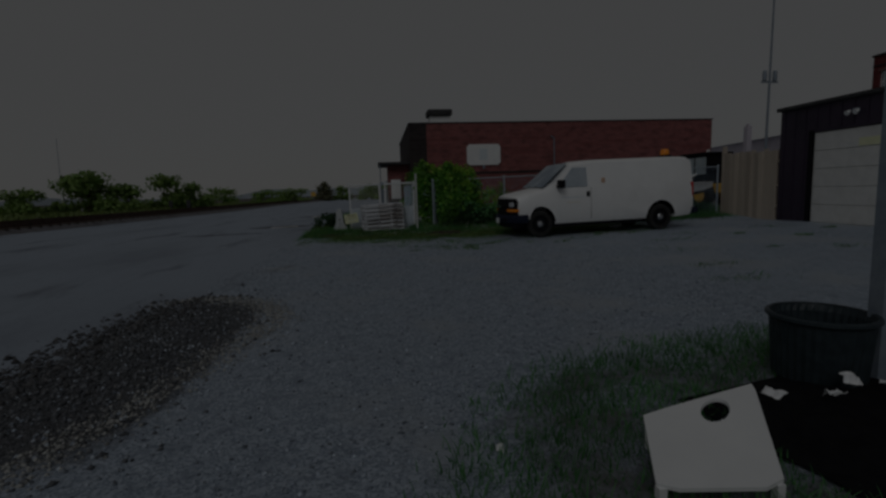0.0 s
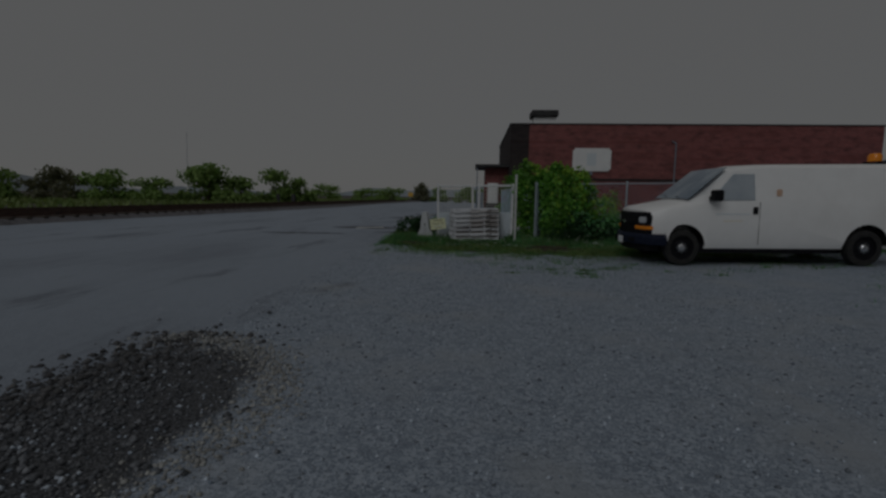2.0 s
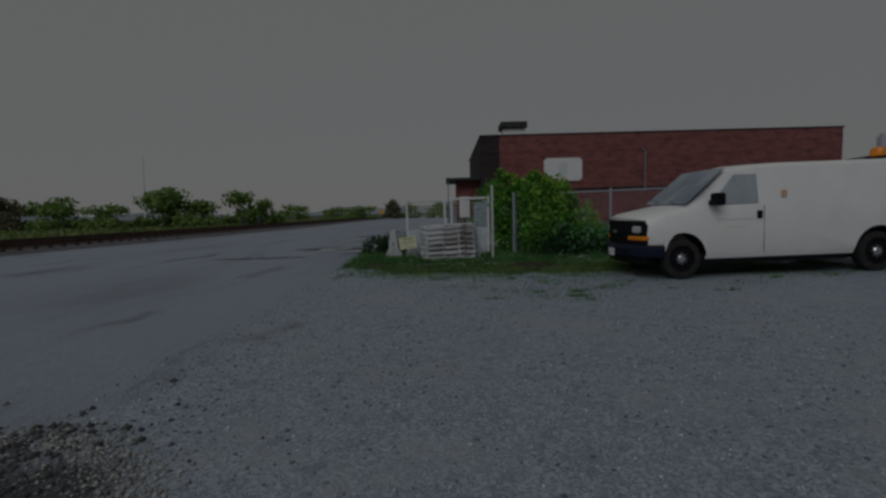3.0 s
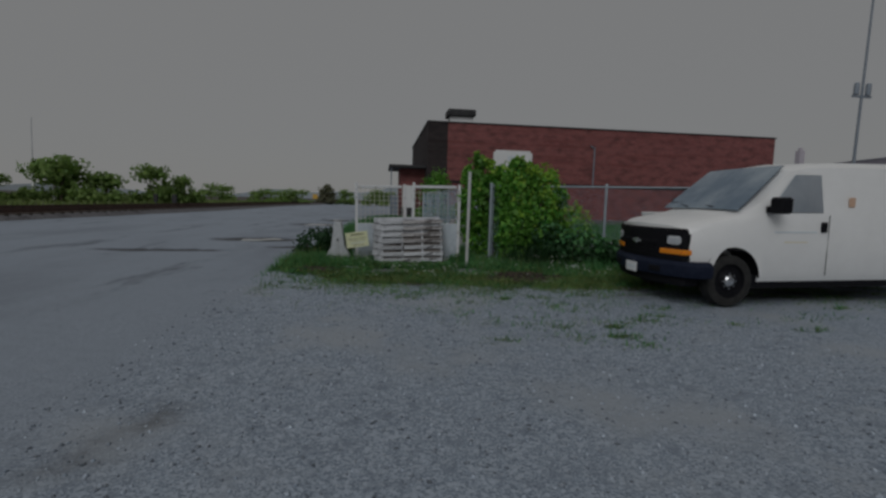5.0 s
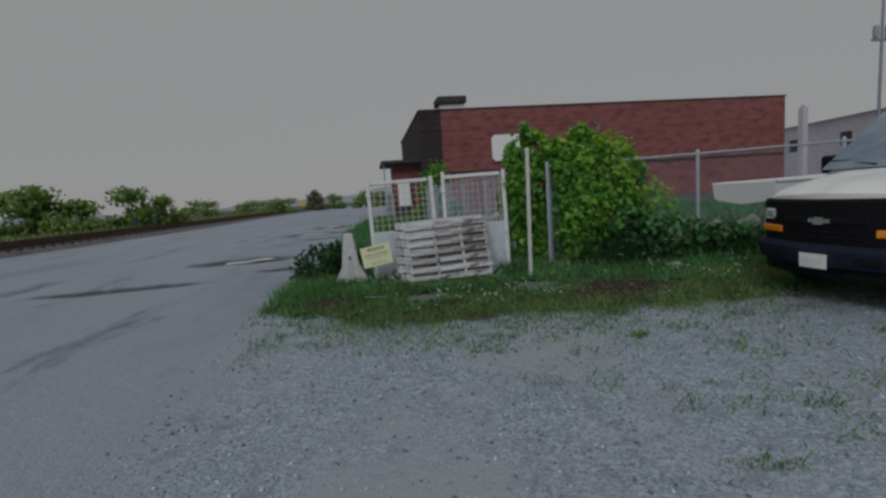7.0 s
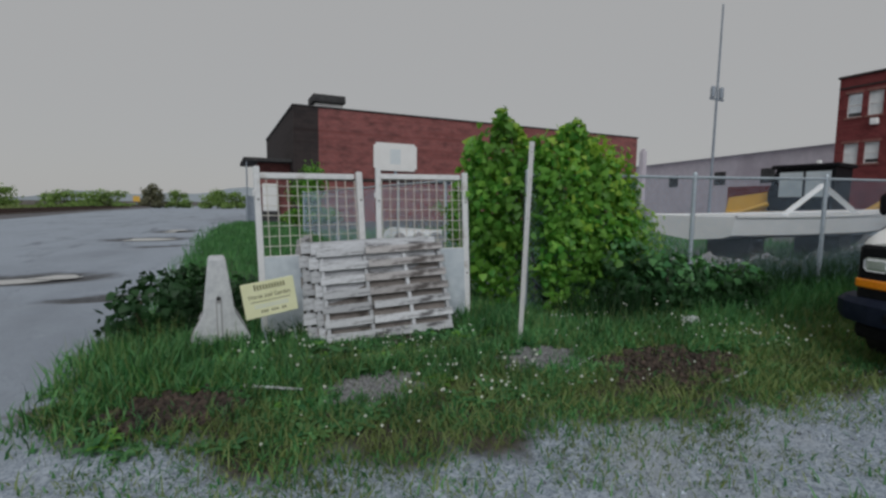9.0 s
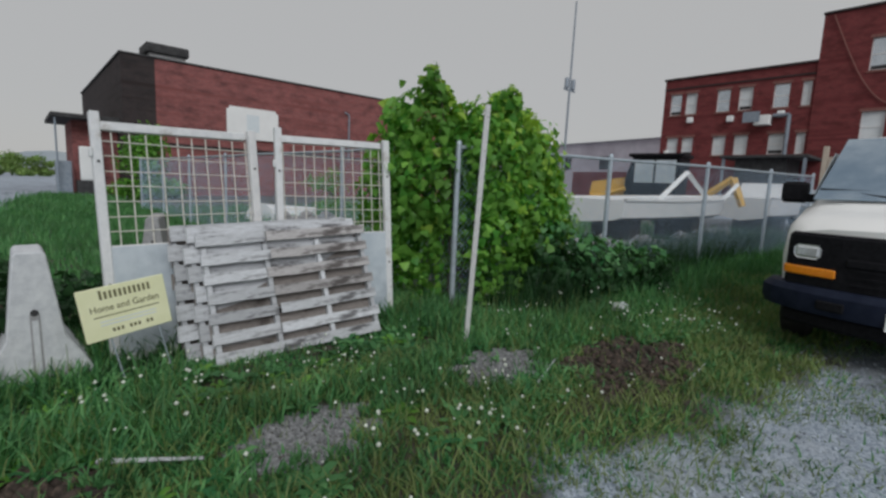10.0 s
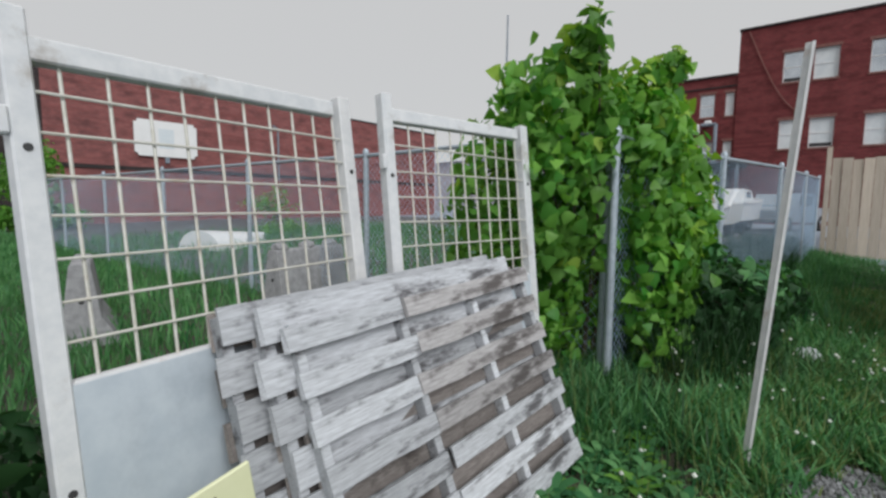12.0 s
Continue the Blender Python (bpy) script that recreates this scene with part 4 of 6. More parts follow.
for s in (-1, 1):
    pts = [(1.66, 1.34), (2.60, 1.34), (2.60, 1.88), (2.16, 1.88)]
    pts3 = [(x, s * (0.985 - (z - 1.31) * 0.165 + 0.002), z) for x, z in pts]
    if s > 0:
        pts3 = pts3[::-1]
    dw = quad_panel("door_window", pts3, 0.006, SIDE_GLASS, van, "pale sky-lit cab door window")
    # seams of the cab door and the mirror
    bm = bmesh.new()
    bx(bm, 2.70, 2.706, s * 1.002 - 0.004, s * 1.002 + 0.004, 0.42, 1.3)
    part("door_seam", bm, BLACK_PLASTIC, van)
    part("door_handle", box(2.56, 2.66, s * 1.01 - 0.02, s * 1.01 + 0.02, 1.05, 1.2, 0.012), BLACK_PLASTIC, van)
    mirror = part("mirror", box(1.62, 1.80, s * 1.14 - 0.12, s * 1.14 + 0.12, 1.32, 1.55, 0.03), BLACK_PLASTIC, van, "black door mirror")
    part("mirror_glass", box(1.80, 1.805, s * 1.14 - 0.1, s * 1.14 + 0.1, 1.34, 1.53), CHROME, mirror)
    part("mirror_arm", box(1.64, 1.72, min(s * 0.96, s * 1.05), max(s * 0.96, s * 1.05), 1.33, 1.42), BLACK_PLASTIC, mirror)
part("side_badge", box(3.05, 3.16, -1.0, -0.985, 1.42, 1.56, 0.01), FADED_ORANGE, van, "small faded orange sticker", at=pose(0, 0.02, 0.0))
for x0, x1, z0, z1, mt in ((1.78, 2.5, 1.045, 1.065, FADED_BLUE), (1.95, 2.35, 0.90, 0.92, PALE_GOLD),):
    part("side_print", box(x0, x1, -1.007, -0.99, z0, z1), mt, van, "faint faded side print as plain bar")
# front: black grille surround, slats, lamps, bumper, plate
gr = part("grille", box(0.045, 0.16, -0.90, 0.90, 0.60, 1.09, 0.03), BLACK_PLASTIC, van, "black plastic grille surround")
for z in (0.68, 0.74, 0.80):
    part("slat", box(0.03, 0.06, -0.42, 0.42, z, z + 0.018), BLACK_PLASTIC, gr)
part("crossbar", box(0.022, 0.06, -0.46, 0.46, 0.83, 0.90, 0.012), BLACK_PLASTIC, gr)
bm = prism(bmesh.new(), [(-0.12, 0.845), (-0.05, 0.845), (-0.045, 0.83), (0.055, 0.83), (0.06, 0.845), (0.12, 0.855), (0.11, 0.89), (0.05, 0.89), (0.045, 0.905), (-0.055, 0.905), (-0.06, 0.89), (-0.13, 0.885)], "x", 0.006, 0.024)
part("emblem", bm, CHROME, gr, "small plain chrome emblem")
for s in (-1, 1):
    hl = part("headlamp", box(0.022, 0.06, min(s * 0.64, s * 0.85), max(s * 0.64, s * 0.85), 0.86, 0.985, 0.03), LAMP_GLASS, van, "rectangular clear headlamp")
    ts = bmesh.new()
    bx(ts, 0.018, 0.06, min(s * 0.52, s * 0.90), max(s * 0.52, s * 0.90), 0.715, 0.79, 0.01)
    bx(ts, 0.05, 0.26, min(s * 0.868, s * 0.92), max(s * 0.868, s * 0.92), 0.715, 0.79, 0.01)
    part("turn_signal", ts, AMBER, van, "amber wrap-round turn signal")
    side = bmesh.new()
    bx(side, 0.06, 0.24, min(s * 0.83, s * 0.905), max(s * 0.83, s * 0.905), 0.62, 1.03, 0.02)
    part("lamp_surround", side, BLACK_PLASTIC, van)
bm = bmesh.new()
prof = [(-0.06, 0.40), (-0.09, 0.46), (-0.09, 0.57), (-0.04, 0.62), (0.12, 0.63), (0.12, 0.40)]
path = [(0.55, -1.015, 0.0), (0.22, -1.0, 0.0), (0.08, -0.93, 0.0), (0.02, -0.75, 0), (0.0, 0.0, 0), (0.02, 0.75, 0), (0.08, 0.93, 0), (0.22, 1.0, 0), (0.55, 1.015, 0)]
rr = []
for k, (x, y, _) in enumerate(path):
    ring = []
    t = Vector((path[min(k + 1, 8)][0] - path[max(k - 1, 0)][0], path[min(k + 1, 8)][1] - path[max(k - 1, 0)][1], 0)).normalized()
    out = Vector((-t.y, t.x, 0)) * -1
    for u, z in prof:
        ring.append(bm.verts.new((x + out.x * u, y + out.y * u, z)))
    rr.append(ring)
for a, b in zip(rr, rr[1:]):
    for j in range(len(prof)):
        q = (j + 1) % len(prof)
        bm.faces.new((a[j], a[q], b[q], b[j]))
bm.faces.new(rr[0])
bm.faces.new(rr[-1][::-1])
bmesh.ops.recalc_face_normals(bm, faces=list(bm.faces))
bp = part("front_bumper", bm, BUMPER, van, "dark blue-grey front bumper", smooth=35)
part("air_dam", box(0.06, 0.45, -0.9, 0.9, 0.26, 0.40, 0.03), BLACK_PLASTIC, van)
for s in (-1, 1):
    part("tow_recess", box(-0.1, -0.06, min(s * 0.42, s * 0.62), max(s * 0.42, s * 0.62), 0.45, 0.53, 0.01), BLACK_PLASTIC, bp)
pl = part("number_plate", box(-0.105, -0.092, -0.155, 0.155, 0.38, 0.53, 0.004), SIGN_WHITE, van, "white number plate with plain bars")
for j in range(5):
    part("plate_bar", box(-0.1085, -0.105, -0.11 + 0.048 * j, -0.08 + 0.048 * j, 0.425, 0.485), FADED_BLUE, pl)
part("rear_bumper", box(6.02, 6.25, -0.98, 0.98, 0.40, 0.58, 0.03), BUMPER, van)
for s in (-1, 1):
    part("tail_lamp", box(5.98, 6.09, min(s * 0.84, s * 0.962), max(s * 0.84, s * 0.962), 0.9, 1.32, 0.01), RED_LENS, van)
# widened and lowered past the chassis to block light from the ground below
part("underbody", box(1.5, 4.4, -0.93, 0.93, 0.23, 0.42), BLACK_PLASTIC, van, "chassis underside, enlarged to keep light out below")
be = part("beacon_base", box(5.42, 5.66, -0.5, -0.14, 2.09, 2.16, 0.01), BLACK_PLASTIC, van, "roof beacon base")
bm = bmesh.new()
lathe(bm, [(0.13, 0), (0.13, 0.12), (0.10, 0.17), (0.0, 0.18)], 14, pose(5.54, -0.32, 2.16))
part("amber_dome", bm, AMBER, be, "amber warning beacon", smooth=40)
def wheel(ax, s, name="wheel"):
    w = part(name, lathe(bmesh.new(), [(0.25, -0.10), (0.33, -0.115), (0.365, -0.10), (0.375, -0.06), (0.375, 0.06), (0.365, 0.10), (0.33, 0.115), (0.25, 0.10)], 30), RUBBER, van, "black all-season tyre", smooth=40, at=pose(ax, s * 0.86, 0.345, -90 * s, 0, 0))
    rim = part("rim", lathe(bmesh.new(), [(0.26, 0.10), (0.245, 0.085), (0.235, 0.05), (0.15, 0.045), (0.12, 0.075), (0.085, 0.085), (0.08, 0.06), (0.0, 0.06)], 28), BLACK_PLASTIC, w, "black steel rim", smooth=30)
    bm = bmesh.new()
    lathe(bm, [(0.085, 0.05), (0.082, 0.095), (0.06, 0.115), (0.0, 0.12)], 16)
    for q in range(8):
        a = q * math.pi / 4
        rod(bm, (0.105 * math.cos(a), 0.105 * math.sin(a), 0.06), (0.105 * math.cos(a), 0.105 * math.sin(a), 0.095), 0.012, seg=6)
    part("hub_cap", bm, CHROME, w, "dull chrome hub cap", smooth=30)
    bm = bmesh.new()
    arc = [(ax + 0.468 * math.cos(a), 0.37 + 0.468 * math.sin(a)) for a in np.linspace(0.05, math.pi - 0.05, 16)]
    a_, b_ = [[bm.verts.new((x, s * y, z)) for x, z in arc] for y in (0.55, 0.985)]
    for k in range(15):
        bm.faces.new((a_[k], a_[k + 1], b_[k + 1], b_[k]))
    part("arch_liner", bm, BLACK_PLASTIC, van)
    part("arch_back", box(ax - 0.46, ax + 0.46, min(s * 0.52, s * 0.55), max(s * 0.52, s * 0.55), 0.2, 0.8), BLACK_PLASTIC, van)
for ax in AXLES:
    for s in (-1, 1):
        wheel(ax, s)
# a blunt, bowed nose: everything before the front axle is drawn back towards it, the middle least
for o in van.children_recursive:
    if o.name.split(".")[0] in ("wheel", "rim", "hub_cap", "arch_liner", "arch_back", "side_badge"):
        continue
    if min(v.co.x for v in o.data.vertices) > 0.9:
        continue
    bm = bmesh.new()
    bm.from_mesh(o.data)
    for y in (-0.75, -0.5, -0.25, 0.0, 0.25, 0.5, 0.75):
        bmesh.ops.bisect_plane(bm, geom=bm.verts[:] + bm.edges[:] + bm.faces[:], plane_co=(0, y, 0), plane_no=(0, 1, 0))
    for v in bm.verts:
        if v.co.x < 1.0:
            v.co.x += 0.30 * (1.0 - v.co.x)
            bow = max(0.0, 1 - (v.co.y / 0.95) ** 2) - 0.35
            v.co.x -= 0.22 * bow * min(1.0, (1.0 - v.co.x) / 0.6)
    bm.to_mesh(o.data)
    bm.free()

# ---- gate leaves leaning behind the pallets ----
def gate_leaf(at, width, H, label, rust_side, sheet, wires, cross):
    g = thing("mesh_gate", label, "gate", at, "gate leaves")
    for x, wd, h, mt in ((0.01, 0.062, H, RUSTY_WHITE if rust_side == 0 else WHITE_PAINT), (width - 0.07, 0.07, H - 0.02, RUSTY_WHITE if rust_side == 1 else WHITE_PAINT)):
        st = part("stile", box(x, x + wd, -0.03, 0.03, 0.0, h, 0.006), mt, g)
        for z in (0.62, 1.52):
            part("bolt_hole", rod(bmesh.new(), (x + wd / 2, -0.033, z), (x + wd / 2, -0.028, z), 0.011, seg=8), TAR, st)
    part("top_rail", box(0.075, width - 0.07, -0.026, 0.026, H - 0.135, H - 0.07, 0.006, pose(0, 0, 0, 0, -1.0, 0)), WHITE_PAINT, g)
    part("middle_rail", box(0.075, width - 0.07, -0.02, 0.02, sheet - 0.035, sheet, 0.005), RUSTY_WHITE, g)
    part("bottom_rail", box(0.075, width - 0.07, -0.026, 0.026, 0.03, 0.09, 0.005), WHITE_PAINT, g)
    part("lower_sheet", box(0.072, width - 0.068, -0.024, -0.016, 0.06, sheet - 0.01), SHEET, g, "pale blue painted metal sheet")
    r = random.Random(int(width * 100))
    first, step, n = wires
    for j in range(n):
        x = 0.041 + first + step * j
        bm = bmesh.new()
        rod(bm, (x + r.uniform(-0.005, 0.005), 0, sheet - 0.03), (x + r.uniform(-0.005, 0.005), 0, H - 0.12), 0.0052, seg=6)
        part("upright_wire", bm, WIRE, g)
    first, step, n = cross
    for j in range(n):
        z = first + step * j
        bm = bmesh.new()
        rod(bm, (0.06, -0.011, z + r.uniform(-0.006, 0.006)), (width - 0.06, -0.011, z + r.uniform(-0.006, 0.006)), 0.0046, seg=6)
        part("cross_wire", bm, WIRE, g)
    for z in (0.35, 1.55):
        part("hinge", box(-0.012, 0.01, -0.036, 0.0, z, z + 0.07, 0.004), WHITE_PAINT, g)
    return g
gate_leaf(pose(-1.124, 18.444, 0.06, 0, 0, 5.9) @ pose(0, 0, 0, -6.9, -0.4, 0), 1.241, 1.88, "white steel gate leaf with wire mesh, leaning, rust-streaked", 1, 0.905, (0.096, 0.112, 10), (1.011, 0.11, 7))
gate_leaf(pose(0.188, 18.519, 0.06, 0, 0, -7.1) @ pose(0, 0, 0, -6.5, 0.2, 0), 1.193, 1.92, "white steel gate leaf with fine mesh above pale sheet", -1, 0.945, (0.046, 0.0995, 11), (1.045, 0.125, 6))

# ---- pallets ----
def plank_mesh(length, wd, th, seed, mt):
    r = random.Random(seed)
    bm = bmesh.new()
    n = 5
    rows = []
    for j in range(n):
        x = length * j / (n - 1)
        dz, dy = r.uniform(-0.004, 0.004), r.uniform(-0.003, 0.003)
        e = r.uniform(-0.006, 0.006) if j in (0, n - 1) else 0
        rows.append([bm.verts.new((x + e * q, y + dy, z + dz)) for q, (y, z) in enumerate(((0, 0), (0, wd), (th, wd), (th, 0)))])
    for a, b in zip(rows, rows[1:]):
        for j in range(4):
            q = (j + 1) % 4
            bm.faces.new((a[j], a[q], b[q], b[j]))
    bm.faces.new(rows[0])
    bm.faces.new(rows[-1][::-1])
    bmesh.ops.recalc_face_normals(bm, faces=list(bm.faces))
    me = bpy.data.meshes.new("deck_board")
    bm.to_mesh(me)
    bm.free()
    me.materials.append(mt)
    return me

def pallet(at, W, seed, label, browned):
    p = thing("wooden_pallet", label, "pallet", at, "pallets stacked against the gate")
    r = random.Random(seed)
    for j in range(7):
        z = 0.156 * j
        if browned and j in (1, 2, 3, 4, 5, 6):
            a = r.uniform(0.47, 0.55)
            share("deck_board", plank_mesh(a, 0.084, 0.018, seed * 31 + j, OLD_WOOD), p, pose(-0.02 + r.uniform(-0.02, 0.02), 0, z))
            share("deck_board", plank_mesh(W - a + 0.01, 0.082, 0.018, seed * 37 + j, OLD_WOOD if j in (1, 2) else WORN_WOOD), p, pose(a - 0.006, r.uniform(0.0, 0.003), z + r.uniform(-0.004, 0.006)))
        else:
            share("deck_board", plank_mesh(W + r.uniform(-0.02, 0.04), 0.09 if browned else 0.124, 0.018, seed * 31 + j, OLD_WOOD), p, pose(-0.02 + r.uniform(-0.02, 0.02), 0, z + r.uniform(-0.005, 0.005)))
    for x in (0.0, 0.33 * W, 0.655 * W, W - 0.055):
        me = box(0, 0.038, 0.018, 0.074, -0.01, 1.03, 0.003)
        part("stringer", me, OLD_WOOD, p, at=pose(x, 0, 0))
    # back deck boards, coloured darker so the gaps read as shaded
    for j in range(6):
        share("deck_board", plank_mesh(W, 0.125, 0.016, seed * 41 + j, BROWN_WOOD_SHADED), p, pose(-0.01, 0.075, 0.02 + 0.18 * j))
    return p
pallet(pose(-0.50, 17.985, 0.085, 0, 0, -3.2) @ pose(0, 0, 0, -21.8, -2.4, 0), 1.43, 3, "silvered wooden pallet with brown patches, leaning at a slant", True)
pallet(pose(-0.565, 18.09, 0.09, 0, 0, -2.2) @ pose(0, 0, 0, -19.2, -2.2, 0), 1.46, 5, "grey weathered wooden pallet stacked behind another", False)
pallet(pose(-0.665, 18.20, 0.09, 0, 0, -1.2) @ pose(0, 0, 0, -17, -2.0, 0), 1.52, 8, "grey weathered wooden pallet leaning on gate sheet", False)

# ---- concrete road barriers ----
def barrier(at, length, label, mt, h=0.86):
    b = thing("concrete_barrier", label, "barrier", at, "concrete barriers")
    prof = [(-0.30, 0.0), (-0.30, 0.07), (-0.15, 0.34), (-0.082, h - 0.02), (-0.066, h), (0.066, h), (0.082, h - 0.02), (0.15, 0.34), (0.30, 0.07), (0.30, 0.0)]
    bm = bmesh.new()
    prism(bm, prof, "y", 0.0, length)
    bmesh.ops.bevel(bm, geom=[e for e in bm.edges if e.calc_length() < 0.6], offset=0.008, segments=1, affect="EDGES")
    part("body", bm, mt, b)
    bm = bmesh.new()
    prism(bm, [(-0.03, 0.03), (-0.026, 0.50), (0.0, 0.54), (0.026, 0.50), (0.03, 0.03)], "y", -0.003, 0.01)
    sl = part("joint_slot", bm, CONCRETE_DARK, b, "recessed vertical joint slot")
    part("slot_core", box(-0.016, 0.016, -0.006, 0.0, 0.03, 0.46), mt, sl)
    bm = bmesh.new()
    rod(bm, (0, -0.006, 0.51), (0, 0.0, 0.51), 0.022, seg=10)
    part("slot_eye", bm, TAR, sl)
    return b
barrier(pose(-1.515, 18.31, gz(-1.55, 18.3) - 0.02, 0, -0.8, 1), 0.42, "pale concrete road barrier end standing in grass", CONCRETE, 0.905)
barrier(pose(-0.12, 22.3, gz(-0.1, 22.3) - 0.08, 0, 0, -16), 1.1, "grey concrete road barrier standing in long grass", CONCRETE_DARK)
barrier(pose(1.62, 21.95, gz(1.6, 22) - 0.06, 0, 0, -80), 1.15, "grey concrete road barrier with rubble on top", CONCRETE_DARK)
for j, (dx, dz) in enumerate(((0.0, 0), (0.28, 0), (0.55, 0))):
    bm = bmesh.new()
    bmesh.ops.create_icosphere(bm, subdivisions=2, radius=0.09)
    for v in bm.verts:
        v.co = Vector((v.co.x * 1.2, v.co.y, v.co.z * 0.8)) * (1 + 0.35 * noise.noise(v.co * 14 + Vector((j, 0, 0))))
    solo("rubble_lump", bm, CONCRETE_DARK, "lump of broken concrete on a barrier", "rubble", pose(1.75 + 1.5 * dx, 21.98 + 0.27 * dx, gz(1.6, 22) + 0.82), "lumps of rubble")

# ---- yellow sign on stakes ----
ys = thing("yard_sign", "pale yellow garden sign with dark lettering on stakes", "sign", pose(-1.283, 18.04, 0.394, 0, 0, 4) @ pose(0, 0, 0, -1, -8.2, 0) @ Matrix.Diagonal((0.945, 1, 0.985, 1)))
part("sign_board", box(0, 0.53, -0.006, 0.006, 0, 0.355, 0.003), YELLOW_SIGN, ys)
for x0, x1, z, h in ((0.12, 0.44, 0.272, 0.05),):
    n = 11
    for j in range(n):
        w = (x1 - x0) / n
        part("print_bar", box(x0 + j * w + 0.005, x0 + (j + 1) * w - 0.009, -0.0085, -0.006, z, z + h * (1.0 if j else 1.25)), INK, ys, "dark lettering as plain bars")
letters = bpy.data.curves.new("lettering", "FONT")
letters.body, letters.size, letters.extrude = "Home and Garden", 0.062, 0.001
lo_ = new("lettering", letters)
text_mesh = bpy.data.meshes.new_from_object(lo_.evaluated_get(bpy.context.evaluated_depsgraph_get()))
bpy.data.objects.remove(lo_)
text_mesh.materials.clear()
text_mesh.materials.append(INK)
wide = max(v.co.x for v in text_mesh.vertices)
lettering = share("lettering", text_mesh, ys, pose(0.055, -0.0075, 0.192, 90, 0, 0) @ Matrix.Diagonal((0.42 / wide, 1, 1, 1)))
tagged(lettering, "dark olive painted words")
part("print_rule", box(0.07, 0.47, -0.0082, -0.006, 0.155, 0.161), INK, ys, "thin dark rule")
for z in (0.118, 0.095):
    part("print_rule", box(0.10, 0.44, -0.0082, -0.006, z, z + 0.008), FADED_BLUE, ys, "faint small print as bar")
for j in range(10):
    if j not in (3, 7):
        part("print_bar", box(0.16 + 0.026 * j, 0.175 + 0.026 * j, -0.0085, -0.006, 0.042, 0.066), INK, ys, "dark lettering as plain bars")
bm = bmesh.new()
for x in (0.12, 0.42):
    rod(bm, (x, 0.012, 0.3), (x + 0.05, 0.012, -0.40), 0.006, seg=6)
part("wire_stake", bm, GALV, ys)

# ---- lone marker post ----
mp = thing("marker_post", "slim whitish steel marker post standing in grass", "post", pose(1.353, 17.235, gz(1.35, 17.23) - 0.02, 3.5, -1.1, 12))
part("shaft", prism(bmesh.new(), [(-0.03, -0.012), (0.03, -0.012), (0.03, 0.0), (0.012, 0.0), (0.006, 0.02), (-0.006, 0.02), (-0.012, 0.0), (-0.03, 0.0)], "z", 0.0, 2.12), RUSTY_WHITE, mp)
for z in (1.35, 1.75, 2.02):
    part("bolt_hole", rod(bmesh.new(), (0, -0.0135, z), (0, -0.0115, z), 0.006, seg=8), TAR, mp)

